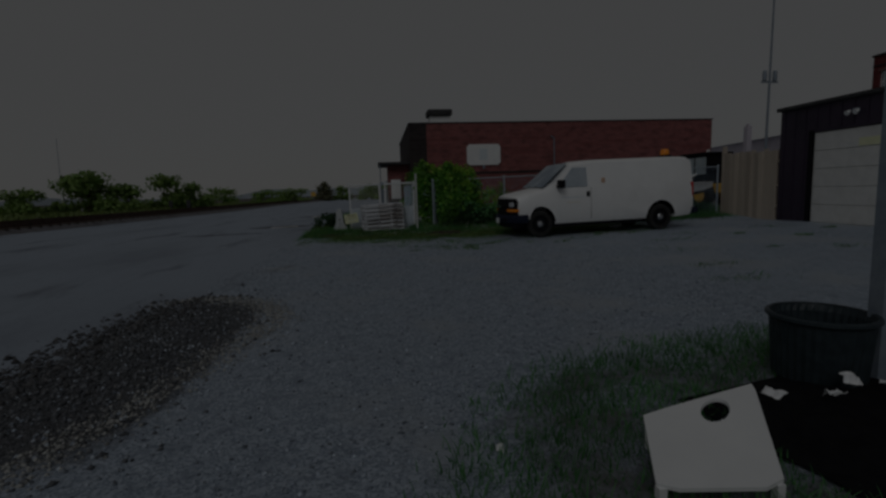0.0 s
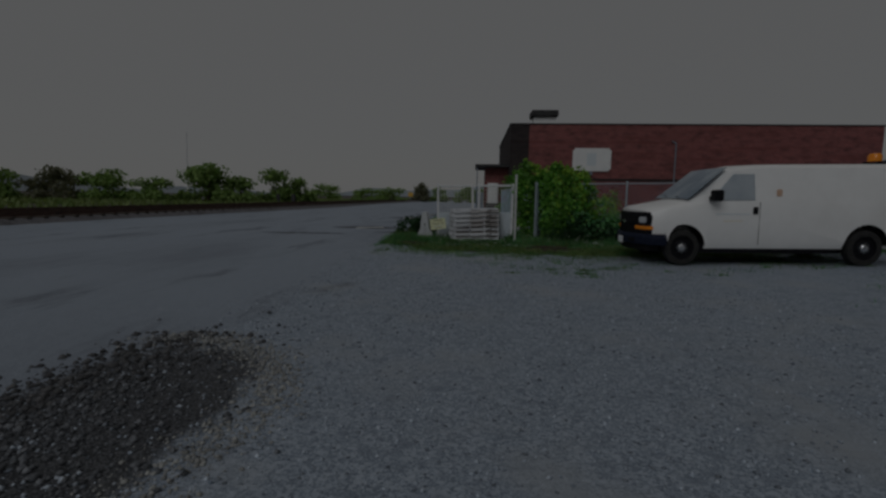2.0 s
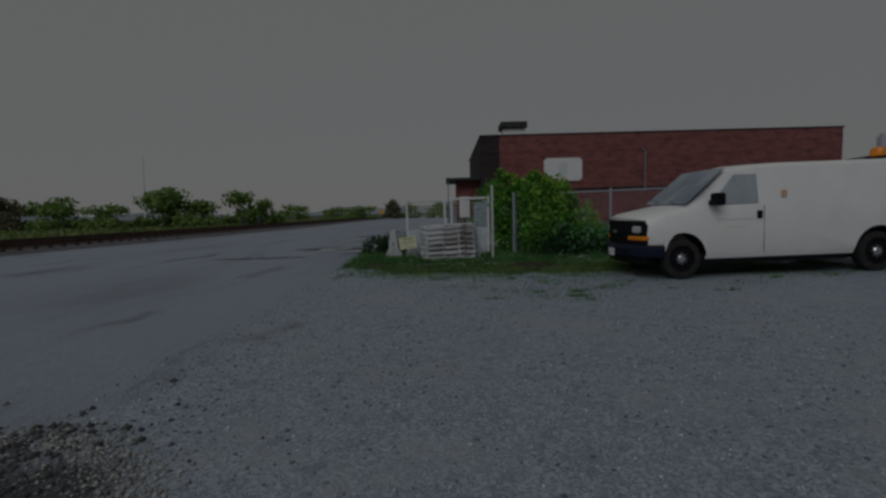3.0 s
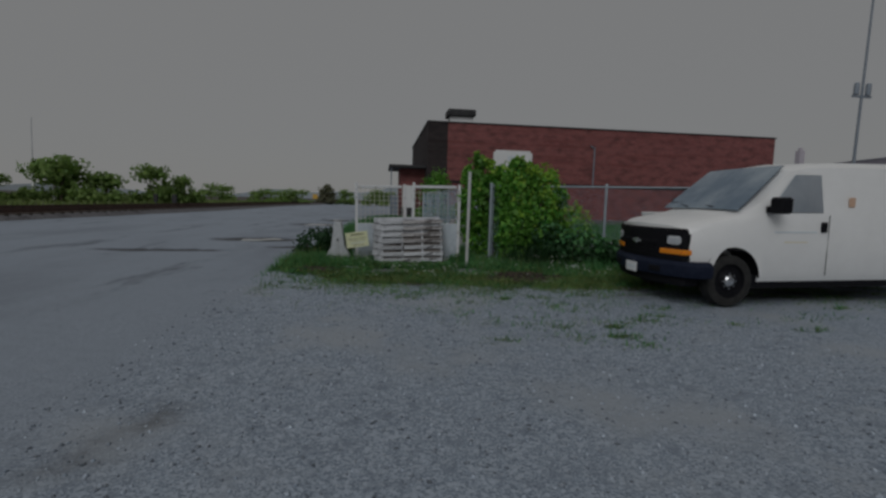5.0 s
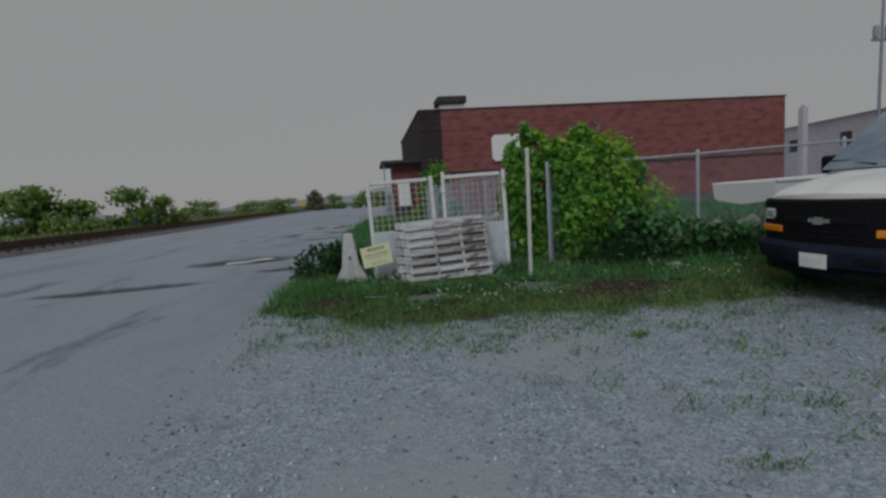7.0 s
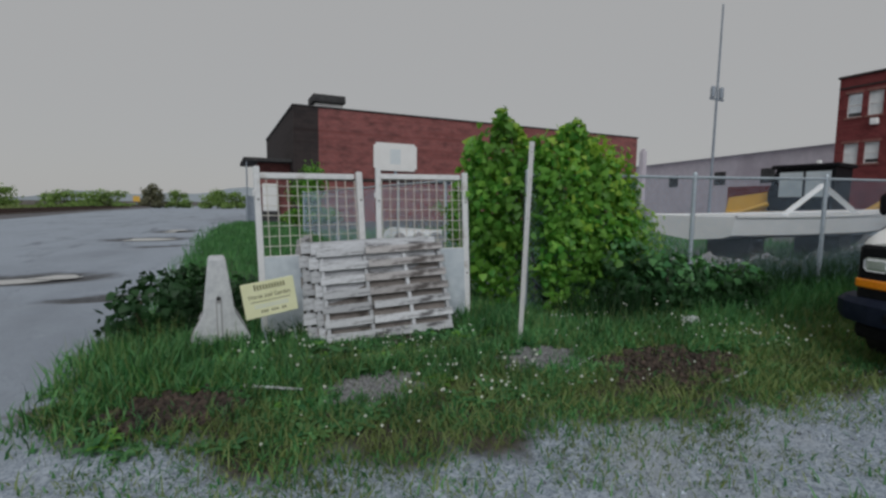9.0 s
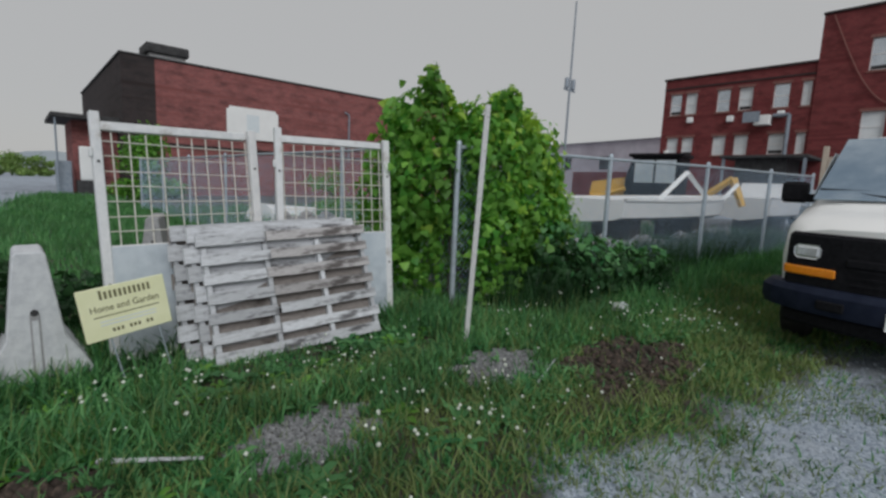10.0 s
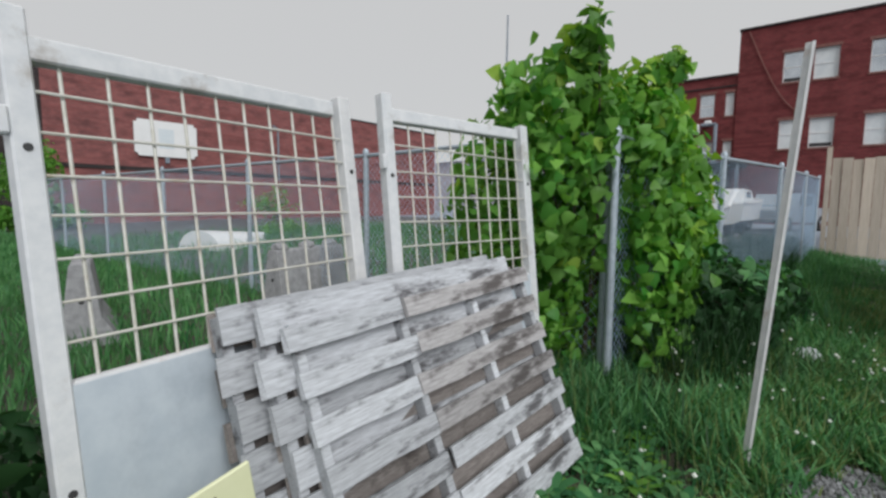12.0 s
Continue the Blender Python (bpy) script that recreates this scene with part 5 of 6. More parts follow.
# ---- boat yard behind the fence ----
def boat(at, L, label, wheelhouse, outrigger, block=0.66):
    b = thing("motor_boat", label, "boat", at, "boats in the yard")
    st = []
    for s in np.linspace(0, 1, 12):
        w = 1.15 * (1 - max(0, (s - 0.5) / 0.5) ** 2.2) * (0.86 + 0.14 * min(1, s * 4))
        w = max(w, 0.02)
        keel = 0.55 * max(0, (s - 0.72) / 0.28) ** 2
        rise = 0.28 * s ** 2
        st.append((L * s + (0.35 * s if s > 0.9 else 0), w, keel, rise))
    def ring(bm, x, w, keel, rise):
        return [(x, -w, 0.86 + rise), (x, -w * 0.93, 0.24 + rise * 0.5 + keel * 0.75), (x, -w * 0.75, 0.13 + keel * 0.9), (x, 0, keel), (x, w * 0.75, 0.13 + keel * 0.9), (x, w * 0.93, 0.24 + rise * 0.5 + keel * 0.75), (x, w, 0.86 + rise)]
    for nm, lo, hi, mt in (("hull_side", (0, 1), (5, 6), GELCOAT), ("hull_bottom", (1, 5), None, HULL_DARK)):
        bm = bmesh.new()
        rs = [[bm.verts.new(p) for p in ring(bm, *q)] for q in st]
        segs = [0, 5] if nm == "hull_side" else [1, 2, 3, 4]
        for a, c in zip(rs, rs[1:]):
            for j in segs:
                bm.faces.new((a[j], a[j + 1], c[j + 1], c[j]))
        if nm == "hull_side":
            for a, c in zip(rs, rs[1:]):
                bm.faces.new((a[0], c[0], c[6], a[6]))
            bm.faces.new(rs[0])
        loose = [v for v in bm.verts if not v.link_faces]
        bmesh.ops.delete(bm, geom=loose, context="VERTS")
        bmesh.ops.recalc_face_normals(bm, faces=list(bm.faces))
        o = part(nm, bm, mt, b, smooth=35)
    for s in (-1, 1):
        bm = bmesh.new()
        rs = [[bm.verts.new((q[0], s * q[1] + dy, 0.88 + q[3] + dz)) for dy, dz in ((-0.035, -0.03), (0.035, -0.03), (0.035, 0.03), (-0.035, 0.03))] for q in st]
        for a, c in zip(rs, rs[1:]):
            for j in range(4):
                bm.faces.new((a[j], a[(j + 1) % 4], c[(j + 1) % 4], c[j]))
        bmesh.ops.recalc_face_normals(bm, faces=list(bm.faces))
        part("gunwale", bm, WHITE_TRIM, b)
    if wheelhouse:
        part("cabin", prism(bmesh.new(), [(L * 0.32, 0.9), (L * 0.36, 1.45), (L * 0.6, 1.4), (L * 0.74, 1.05)], "y", -0.7, 0.7), GELCOAT, b, "low white boat cabin")
        part("cabin_window", box(L * 0.40, L * 0.58, -0.712, -0.7, 1.1, 1.34), GLASS_DARK, b)
    if outrigger:
        for x0, x1, z1 in ((1.6, 3.0, 2.05), (3.0, 4.6, 2.05), (5.4, 6.6, 1.75)):
            bm = bmesh.new()
            rod(bm, (x0, -0.95, 0.9 if x0 != 3.0 else z1), (x1, -0.95, z1 if x0 != 3.0 else 0.9), 0.07, seg=6)
            part("white_spar", bm, GELCOAT, b)
    for x in (L * 0.2, L * 0.65):
        part("keel_block", box(x - 0.25, x + 0.25, -0.5, 0.5, -block, 0.3), SLEEPER, b, "timber keel block")
    return b
boat(pose(7.5, 19.95, 0.86, 0, 0, -2) @ Matrix.Diagonal((0.92, 1, 0.58, 1)), 7.8, "white open motor boat on timber blocks behind fence", False, True, 1.38)
boat(pose(18.7, 20.1, 0.66, 0, 0, -4), 4.8, "white cabin boat on timber blocks beside another", True, False)
dg_ = thing("dinghy", "small upturned white dinghy lying on grass", "boat", pose(4.4, 30.0, gz(4.4, 30) + 0.02, 0, 0, 20), "boats in the yard")
bm = bmesh.new()
rs = []
for s in np.linspace(0, 1, 9):
    w = 0.7 * (1 - s ** 2.5) + 0.01
    rs.append([bm.verts.new((2.6 * s, w * math.cos(a), 0.55 * math.sin(a) * (1 - 0.35 * s))) for a in np.linspace(0, math.pi, 9)])
for a, c in zip(rs, rs[1:]):
    for j in range(8):
        bm.faces.new((a[j], a[j + 1], c[j + 1], c[j]))
bm.faces.new(rs[0])
part("hull", bm, GELCOAT, dg_, smooth=50)
# heap of rubble and old stones under and before the boats
bm = bmesh.new()
r = random.Random(12)
for j in range(70):
    x, y = r.uniform(5.2, 13), r.uniform(18.5, 19.4)
    k = bmesh.ops.create_icosphere(bm, subdivisions=1, radius=r.uniform(0.1, 0.32))
    for v in k["verts"]:
        v.co = Vector((v.co.x * 1.3, v.co.y, v.co.z * 0.8)) * (1 + 0.4 * noise.noise(v.co * 6 + Vector((j, 0, 0)))) + Vector((x, y, gz(x, y) + r.uniform(0.05, 0.3)))
solo("rubble_heap", bm, CONCRETE_DARK, "low heap of grey rubble beneath the boats", "rubble", kind="stuff")

lo = thing("backhoe_loader", "yellow backhoe loader with dark glazed cab", "backhoe", pose(16.6, 22.4, gz(14, 22), 0, 0, 97) @ Matrix.Diagonal((0.95, 0.95, 0.95, 1)))
part("chassis", box(-1.6, 2.6, -0.55, 0.55, 0.75, 1.25, 0.05), YELLOW, lo)
part("bonnet", prism(bmesh.new(), [(1.1, 1.25), (1.1, 1.95), (2.5, 1.75), (2.6, 1.25)], "y", -0.5, 0.5), YELLOW, lo)
cab = part("cab", prism(bmesh.new(), [(-0.9, 1.25), (-0.95, 2.75), (0.8, 2.75), (1.05, 1.9), (1.05, 1.25)], "y", -0.7, 0.7), BLACK_PLASTIC, lo, "dark framed glazed cab")
for x0, x1 in ((-0.82, -0.1), (-0.02, 0.7)):
    for y0 in (-0.712, 0.7):
        part("cab_glass", box(x0, x1, y0, y0 + 0.012, 1.75, 2.62), SIDE_GLASS, cab, "pale sky-lit cab window")
part("cab_roof", box(-1.05, 0.95, -0.8, 0.8, 2.75, 2.88, 0.03), BLACK_PLASTIC, lo)
bm = bmesh.new()
lathe(bm, [(0.09, 0), (0.09, 0.15), (0.0, 0.17)], 10, pose(-0.2, 0, 2.88))
part("beacon", bm, SIGN_WHITE, lo)
for a, b_ in (((-1.5, 0, 1.1), (-2.6, 0, 2.0)), ((-2.6, 0, 2.0), (-3.0, 0, 1.0))):
    bm = bmesh.new()
    rod(bm, a, b_, 0.16, 0.12, seg=6)
    part("boom", bm, YELLOW, lo)
part("loader_bucket", prism(bmesh.new(), [(3.3, 0.1), (3.2, 0.9), (3.45, 0.95), (4.1, 0.15)], "y", -0.95, 0.95), YELLOW, lo)
for s in (-1, 1):
    bm = bmesh.new()
    rod(bm, (1.0, s * 0.7, 1.5), (3.3, s * 0.7, 0.7), 0.1, seg=6)
    part("loader_arm", bm, YELLOW, lo)
    for x, rad in ((-0.7, 0.68), (2.0, 0.48)):
        w = part("wheel", lathe(bmesh.new(), [(rad * 0.55, -0.2), (rad * 0.95, -0.2), (rad, -0.12), (rad, 0.12), (rad * 0.95, 0.2), (rad * 0.55, 0.2)], 20), RUBBER, lo, smooth=40, at=pose(x, s * 0.8, rad, 90, 0, 0))
        part("rim", lathe(bmesh.new(), [(0.001, -0.1), (rad * 0.56, -0.16), (rad * 0.56, 0.16), (0.001, 0.1)], 16), YELLOW, w)

pk = thing("parked_pickup", "silver pickup truck parked in front of factory", "pickup truck", pose(24.0, 19.2, gz(14, 19), 0, 0, -20))
part("body", prism(bmesh.new(), [(0, 0.45), (0, 1.0), (1.3, 1.12), (1.9, 1.75), (3.3, 1.78), (3.6, 1.1), (5.3, 1.1), (5.35, 0.45)], "y", -0.9, 0.9), SILVER, pk)
part("side_window", box(1.95, 3.2, -0.912, -0.9, 1.2, 1.66), GLASS_DARK, pk)
quad_panel("windscreen", [(1.35, 0.75, 1.16), (1.35, -0.75, 1.16), (1.88, -0.7, 1.7), (1.88, 0.7, 1.7)], 0.01, GLASS_DARK, pk)
part("front_bumper", box(-0.06, 0.0, -0.85, 0.85, 0.45, 0.62, 0.02), CHROME, pk)
for x in (0.95, 4.3):
    for s in (-1, 1):
        w = part("wheel", lathe(bmesh.new(), [(0.2, -0.11), (0.34, -0.11), (0.36, -0.06), (0.36, 0.06), (0.34, 0.11), (0.2, 0.11)], 20), RUBBER, pk, smooth=40, at=pose(x, s * 0.82, 0.36, 90, 0, 0))
        part("rim", lathe(bmesh.new(), [(0.001, -0.06), (0.21, -0.1), (0.21, 0.1), (0.001, 0.06)], 16), CHROME, w)

up = thing("utility_pole", "tall grey utility pole with transformer drums", "utility pole", pose(34.7, 38.9, 0, 0, 0.6, 0))
bm = bmesh.new()
rod(bm, (0, 0, 0), (0, 0, 17.5), 0.12, 0.07, seg=10)
part("pole", bm, GREY_METAL, up, smooth=50)
for s in (-1, 1):
    bm = bmesh.new()
    lathe(bm, [(0.0, 0), (0.18, 0.0), (0.18, 0.75), (0.14, 0.85), (0.0, 0.87)], 14, pose(s * 0.5, 0, 10.3))
    part("transformer_drum", bm, GREY_METAL, up, smooth=40)
part("crossarm", box(-0.8, 0.8, -0.06, 0.06, 10.1, 10.25), GREY_METAL, up)

# ---- by the start of the walk: game board, ribbed tub, steel post, black sheet ----
chb = thing("bean_bag_board", "white bean bag toss board with round hole", "game board", pose(0, 0, 0))
CORNERS = [Vector((1.21, 1.885, 0.10)), Vector((1.79, 1.79, 0.10)), Vector((2.163, 2.431, 0.30)), Vector((1.433, 2.383, 0.20))]
def deck_point(u, v):
    return CORNERS[0].lerp(CORNERS[1], u).lerp(CORNERS[3].lerp(CORNERS[2], u), v)
bm = bmesh.new()
N = 32
HU, HV, RU, RV = 0.607, 0.80, 0.128, 0.14
outer, hole = [], []
for q in range(N):
    a = 2 * math.pi * (q + 0.5) / N
    c, s = math.cos(a), math.sin(a)
    d = min((1 - HU) / c if c > 0 else -HU / c, (1 - HV) / s if s > 0 else -HV / s)
    outer.append((HU + d * c, HV + d * s))
    hole.append((HU + RU * c, HV + RV * s))
lay = [[[bm.verts.new(deck_point(u, v) + Vector((0, 0, dz))) for u, v in ring] for ring in (outer, hole)] for dz in (0.0, -0.02)]
for q in range(N):
    j = (q + 1) % N
    bm.faces.new((lay[0][0][q], lay[0][0][j], lay[0][1][j], lay[0][1][q]))
    bm.faces.new((lay[1][0][j], lay[1][0][q], lay[1][1][q], lay[1][1][j]))
    bm.faces.new((lay[0][0][j], lay[0][0][q], lay[1][0][q], lay[1][0][j]))
    bm.faces.new((lay[0][1][q], lay[0][1][j], lay[1][1][j], lay[1][1][q]))
part("deck", bm, SIGN_WHITE, chb, "white painted plywood deck with hole")
for (u, v) in ((0.04, 0.06), (0.96, 0.06), (0.95, 0.95), (0.06, 0.95)):
    p = deck_point(u, v)
    part("leg", box(p.x - 0.02, p.x + 0.02, p.y - 0.02, p.y + 0.02, gz(p.x, p.y) - 0.03, p.z - 0.02), SIGN_WHITE, chb)
p = deck_point(HU, HV)
part("cloth", box(p.x - 0.2, p.x + 0.2, p.y - 0.2, p.y + 0.2, 0.03, 0.045), FADED_BLUE, chb, "pale blue cloth under the hole")
bm = bmesh.new()
n = 72
prof = [(0.26, 0.0), (0.29, 0.04), (0.32, 0.46), (0.335, 0.50), (0.315, 0.51), (0.30, 0.46), (0.26, 0.06), (0.0, 0.05)]
lathe(bm, prof, n)
bm.verts.ensure_lookup_table()
for k, v in enumerate(bm.verts):
    if (k % n) % 2 and 0.03 < v.co.z < 0.47:
        v.co.x *= 0.972
        v.co.y *= 0.972
tub = thing("ribbed_tub", "dark ribbed plastic tub standing on black sheet", "tub", pose(3.2, 3.0, gz(3.2, 3.0) - 0.01))
part("ribbed_body", bm, TUB_PLASTIC, tub)
part("rolled_rim", lathe(bmesh.new(), [(0.312, 0.487), (0.334, 0.478), (0.348, 0.49), (0.346, 0.512), (0.33, 0.522), (0.312, 0.515)], 40), TUB_PLASTIC, tub, "thick rolled rim", smooth=40)
pst = thing("steel_post", "grey-blue steel post with a gusset foot", "post", pose(3.55, 2.86, gz(3.5, 2.8)))
part("shaft", box(-0.06, 0.06, -0.06, 0.06, 0.0, 3.6, 0.008), GREY_METAL, pst)
part("gusset", prism(bmesh.new(), [(-0.06, 0.0), (-0.24, 0.0), (-0.06, 0.42)], "y", -0.012, 0.012), GREY_METAL, pst, at=pose(0, 0, 0, 0, 0, -20))
part("base_plate", box(-0.26, 0.14, -0.14, 0.14, 0.0, 0.02), GREY_METAL, pst)
bm = bmesh.new()
bmesh.ops.create_grid(bm, x_segments=40, y_segments=40, size=0.85)
for v in bm.verts:
    e = max(abs(v.co.x), abs(v.co.y)) / 0.85
    v.co.z = 0.06 * (1 - e ** 4) + 0.07 * (noise.noise(v.co * 3.3) + 0.5 * noise.noise(v.co * 9)) * (1 - e ** 3) + 0.02
    v.co.x *= 1 + 0.12 * noise.noise(Vector((v.co.y * 2, 1, 0)))
bmesh.ops.solidify(bm, geom=list(bm.faces), thickness=0.006)
solo("black_sheet", bm, TARP, "crumpled black plastic sheet on the ground", "tarpaulin", pose(2.95, 2.2, gz(2.9, 2.2) + 0.0, 0, 0, 12), smooth=50)
r = random.Random(5)
for x, y, z in ((2.42, 2.55, 0.16), (3.02, 2.6, 0.17), (2.75, 2.45, 0.16), (3.2, 2.5, 0.15), (2.1, 2.5, 0.02), (0.62, 2.5, 0.02)):
    bm = bmesh.new()
    bmesh.ops.create_grid(bm, x_segments=6, y_segments=6, size=0.05 if x > 1 else 0.022)
    for v in bm.verts:
        v.co.z = 0.05 * noise.noise(v.co * 22 + Vector((x, y, 0))) + 0.02
    bmesh.ops.solidify(bm, geom=list(bm.faces), thickness=0.002)
    solo("paper_scrap", bm, PAPER, "crumpled white paper scrap lying loose", "litter", pose(x, y, gz(x, y) + z - 0.01, r.uniform(-25, 25), r.uniform(-25, 25), r.uniform(0, 360)), "scraps of litter")

# ---- plants ----
def leaf_cloud(pts, nrm, size, lobes=True, droop=0.5):
    """Lobed leaves (n, 7, 3) at points, facing roughly along nrm, hanging a little."""
    n = len(pts)
    up = nrm + rng.normal(0, 0.62, (n, 3))
    up /= np.linalg.norm(up, axis=1)[:, None]
    tip = np.stack([np.zeros(n), np.zeros(n), -np.ones(n)], 1) * droop + rng.normal(0, 0.5, (n, 3))
    tip -= up * np.sum(tip * up, 1)[:, None]
    tip /= np.linalg.norm(tip, axis=1)[:, None] + 1e-9
    side = np.cross(up, tip)
    s = size[:, None]
    shape = [(-0.0, 0.0, 0.0), (0.12, 0.52, 0.04), (0.42, 0.40, -0.03), (0.58, 0.30, 0.0), (1.0, 0.0, -0.14), (0.58, -0.30, 0.0), (0.42, -0.40, -0.03), (0.12, -0.52, 0.04), (0.40, 0.0, 0.07)]
    v = np.stack([pts + s * (a * tip + b * side + c * up) for a, b, c in shape], 1)
    return v
LEAF_FACES = [(8, 0, 1), (8, 1, 2), (8, 2, 3), (8, 3, 4), (8, 4, 5), (8, 5, 6), (8, 6, 7), (8, 7, 0)]

def blob_points(blobs, n, inner=0.58):
    """Points near the skin of a union of ellipsoids (x, y, z, rx, ry, rz), with outward normals."""
    P, N = [], []
    area = np.array([b[3] * b[5] + b[4] * b[5] + b[3] * b[4] for b in blobs])
    for b, k in zip(blobs, (n * area / area.sum()).astype(int)):
        d = rng.normal(0, 1, (k, 3))
        d /= np.linalg.norm(d, axis=1)[:, None]
        bump = 1 + 0.16 * np.sin(5 * d[:, 0] + 7 * d[:, 2] + b[0]) * np.sin(6 * d[:, 1] + 4 * d[:, 2] + b[1])
        rr = (inner + (1.06 - inner) * rng.random(k) ** 0.6) * bump
        p = np.array(b[:3]) + d * np.array(b[3:]) * rr[:, None]
        keep = np.ones(k, bool)
        for o in blobs:
            if o is not b:
                q = np.sum(((p - np.array(o[:3])) / np.array(o[3:])) ** 2, 1)
                keep &= q > inner ** 2
        P.append(p[keep])
        N.append(d[keep] / np.array(b[3:]))
    P, N = np.concatenate(P), np.concatenate(N)
    N /= np.linalg.norm(N, axis=1)[:, None]
    ok = P[:, 2] > height(P[:, 0], P[:, 1]) + 0.02
    return P[ok], N[ok]

def vine_bush(name, blobs, n, size, mats, label, singles, base, stems, category="bush", droop=0.6):
    b = thing(name, label, category, pose(*base))
    off = np.array(base)
    P, N = blob_points(blobs, n)
    s = size[0] + (size[1] - size[0]) * rng.random(len(P))
    v = leaf_cloud(P - off, N, s, droop=droop)
    # lit look put into colour: leaves facing up and +x take mats[1]
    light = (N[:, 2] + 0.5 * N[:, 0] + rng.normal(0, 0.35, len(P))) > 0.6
    front = np.where((N[:, 1] < -0.3) & ~light)[0][:singles]
    rest = np.ones(len(P), bool)
    rest[front] = False
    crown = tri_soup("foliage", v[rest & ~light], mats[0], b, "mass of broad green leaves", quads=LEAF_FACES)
    tri_soup("young_foliage", v[rest & light], mats[1], b, "young leaves facing up and right, in the lit colour", quads=LEAF_FACES)
    for k in front:
        me = bpy.data.meshes.new("leaf")
        c = v[k].mean(0)
        me.from_pydata([tuple(q) for q in v[k] - c], [], LEAF_FACES)
        me.materials.append(mats[0])
        share("leaf", me, b, Matrix.Translation(Vector(c)))
    r = random.Random(3)
    for j in range(stems):
        bl = blobs[j % len(blobs)]
        bm = bmesh.new()
        p = Vector((r.uniform(-0.35, 0.35), r.uniform(-0.15, 0.15), -0.05))
        e = Vector(bl[:3]) - Vector(base) + Vector((r.uniform(-0.5, 0.5) * bl[3], r.uniform(-0.4, 0.4) * bl[4], r.uniform(0.1, 0.8) * bl[5]))
        m = (p + e) / 2 + Vector((r.uniform(-0.15, 0.15), r.uniform(-0.1, 0.1), 0.1))
        rod(bm, p, m, 0.022, 0.014, seg=6, caps=False)
        rod(bm, m, e, 0.014, 0.004, seg=6, caps=False)
        part("stem", bm, BARK, b)
    return b

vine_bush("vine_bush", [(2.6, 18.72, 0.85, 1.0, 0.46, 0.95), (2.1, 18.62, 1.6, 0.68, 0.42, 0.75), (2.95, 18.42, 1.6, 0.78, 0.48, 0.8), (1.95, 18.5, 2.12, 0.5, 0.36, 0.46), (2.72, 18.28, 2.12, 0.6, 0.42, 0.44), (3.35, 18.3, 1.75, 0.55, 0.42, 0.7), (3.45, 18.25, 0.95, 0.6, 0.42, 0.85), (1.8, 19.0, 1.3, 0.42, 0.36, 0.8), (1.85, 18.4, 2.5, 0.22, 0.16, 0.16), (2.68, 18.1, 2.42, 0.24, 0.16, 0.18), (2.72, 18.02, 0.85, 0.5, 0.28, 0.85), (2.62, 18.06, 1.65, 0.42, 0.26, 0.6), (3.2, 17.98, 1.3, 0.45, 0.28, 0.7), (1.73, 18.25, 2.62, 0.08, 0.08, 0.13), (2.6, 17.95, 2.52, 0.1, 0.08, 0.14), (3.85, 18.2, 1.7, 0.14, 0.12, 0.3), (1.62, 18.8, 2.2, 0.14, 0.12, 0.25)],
          13500, (0.05, 0.135), (VINE, VINE_YOUNG_LIT), "broad-leaved bright green vine bush swallowing a fence corner", 260, (2.5, 18.6, gz(2.4, 18.6)), 16)
vine_bush("weed_clump", [(4.1, 17.55, 0.4, 0.8, 0.4, 0.5), (5.1, 17.4, 0.35, 0.7, 0.35, 0.42), (3.4, 17.9, 0.5, 0.5, 0.4, 0.65)], 2200, (0.06, 0.13), (GRASS_DARK, GRASS), "low clump of dark green weeds at the fence", 0, (4.2, 17.6, gz(4.2, 17.6)), 8, "weeds")
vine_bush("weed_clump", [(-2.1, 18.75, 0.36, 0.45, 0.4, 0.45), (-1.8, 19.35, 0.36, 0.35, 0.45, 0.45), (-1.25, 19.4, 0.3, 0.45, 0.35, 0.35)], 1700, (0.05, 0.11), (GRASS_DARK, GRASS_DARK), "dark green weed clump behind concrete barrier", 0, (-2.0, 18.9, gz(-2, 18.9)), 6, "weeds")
vine_bush("weed_clump", [(4.3, 18.4, 0.8, 0.5, 0.35, 0.75)], 500, (0.06, 0.12), (VINE, VINE_YOUNG_LIT), "pale green shrub behind the chain-link fence", 0, (4.3, 18.4, gz(4.3, 18.4)), 4, "shrub")

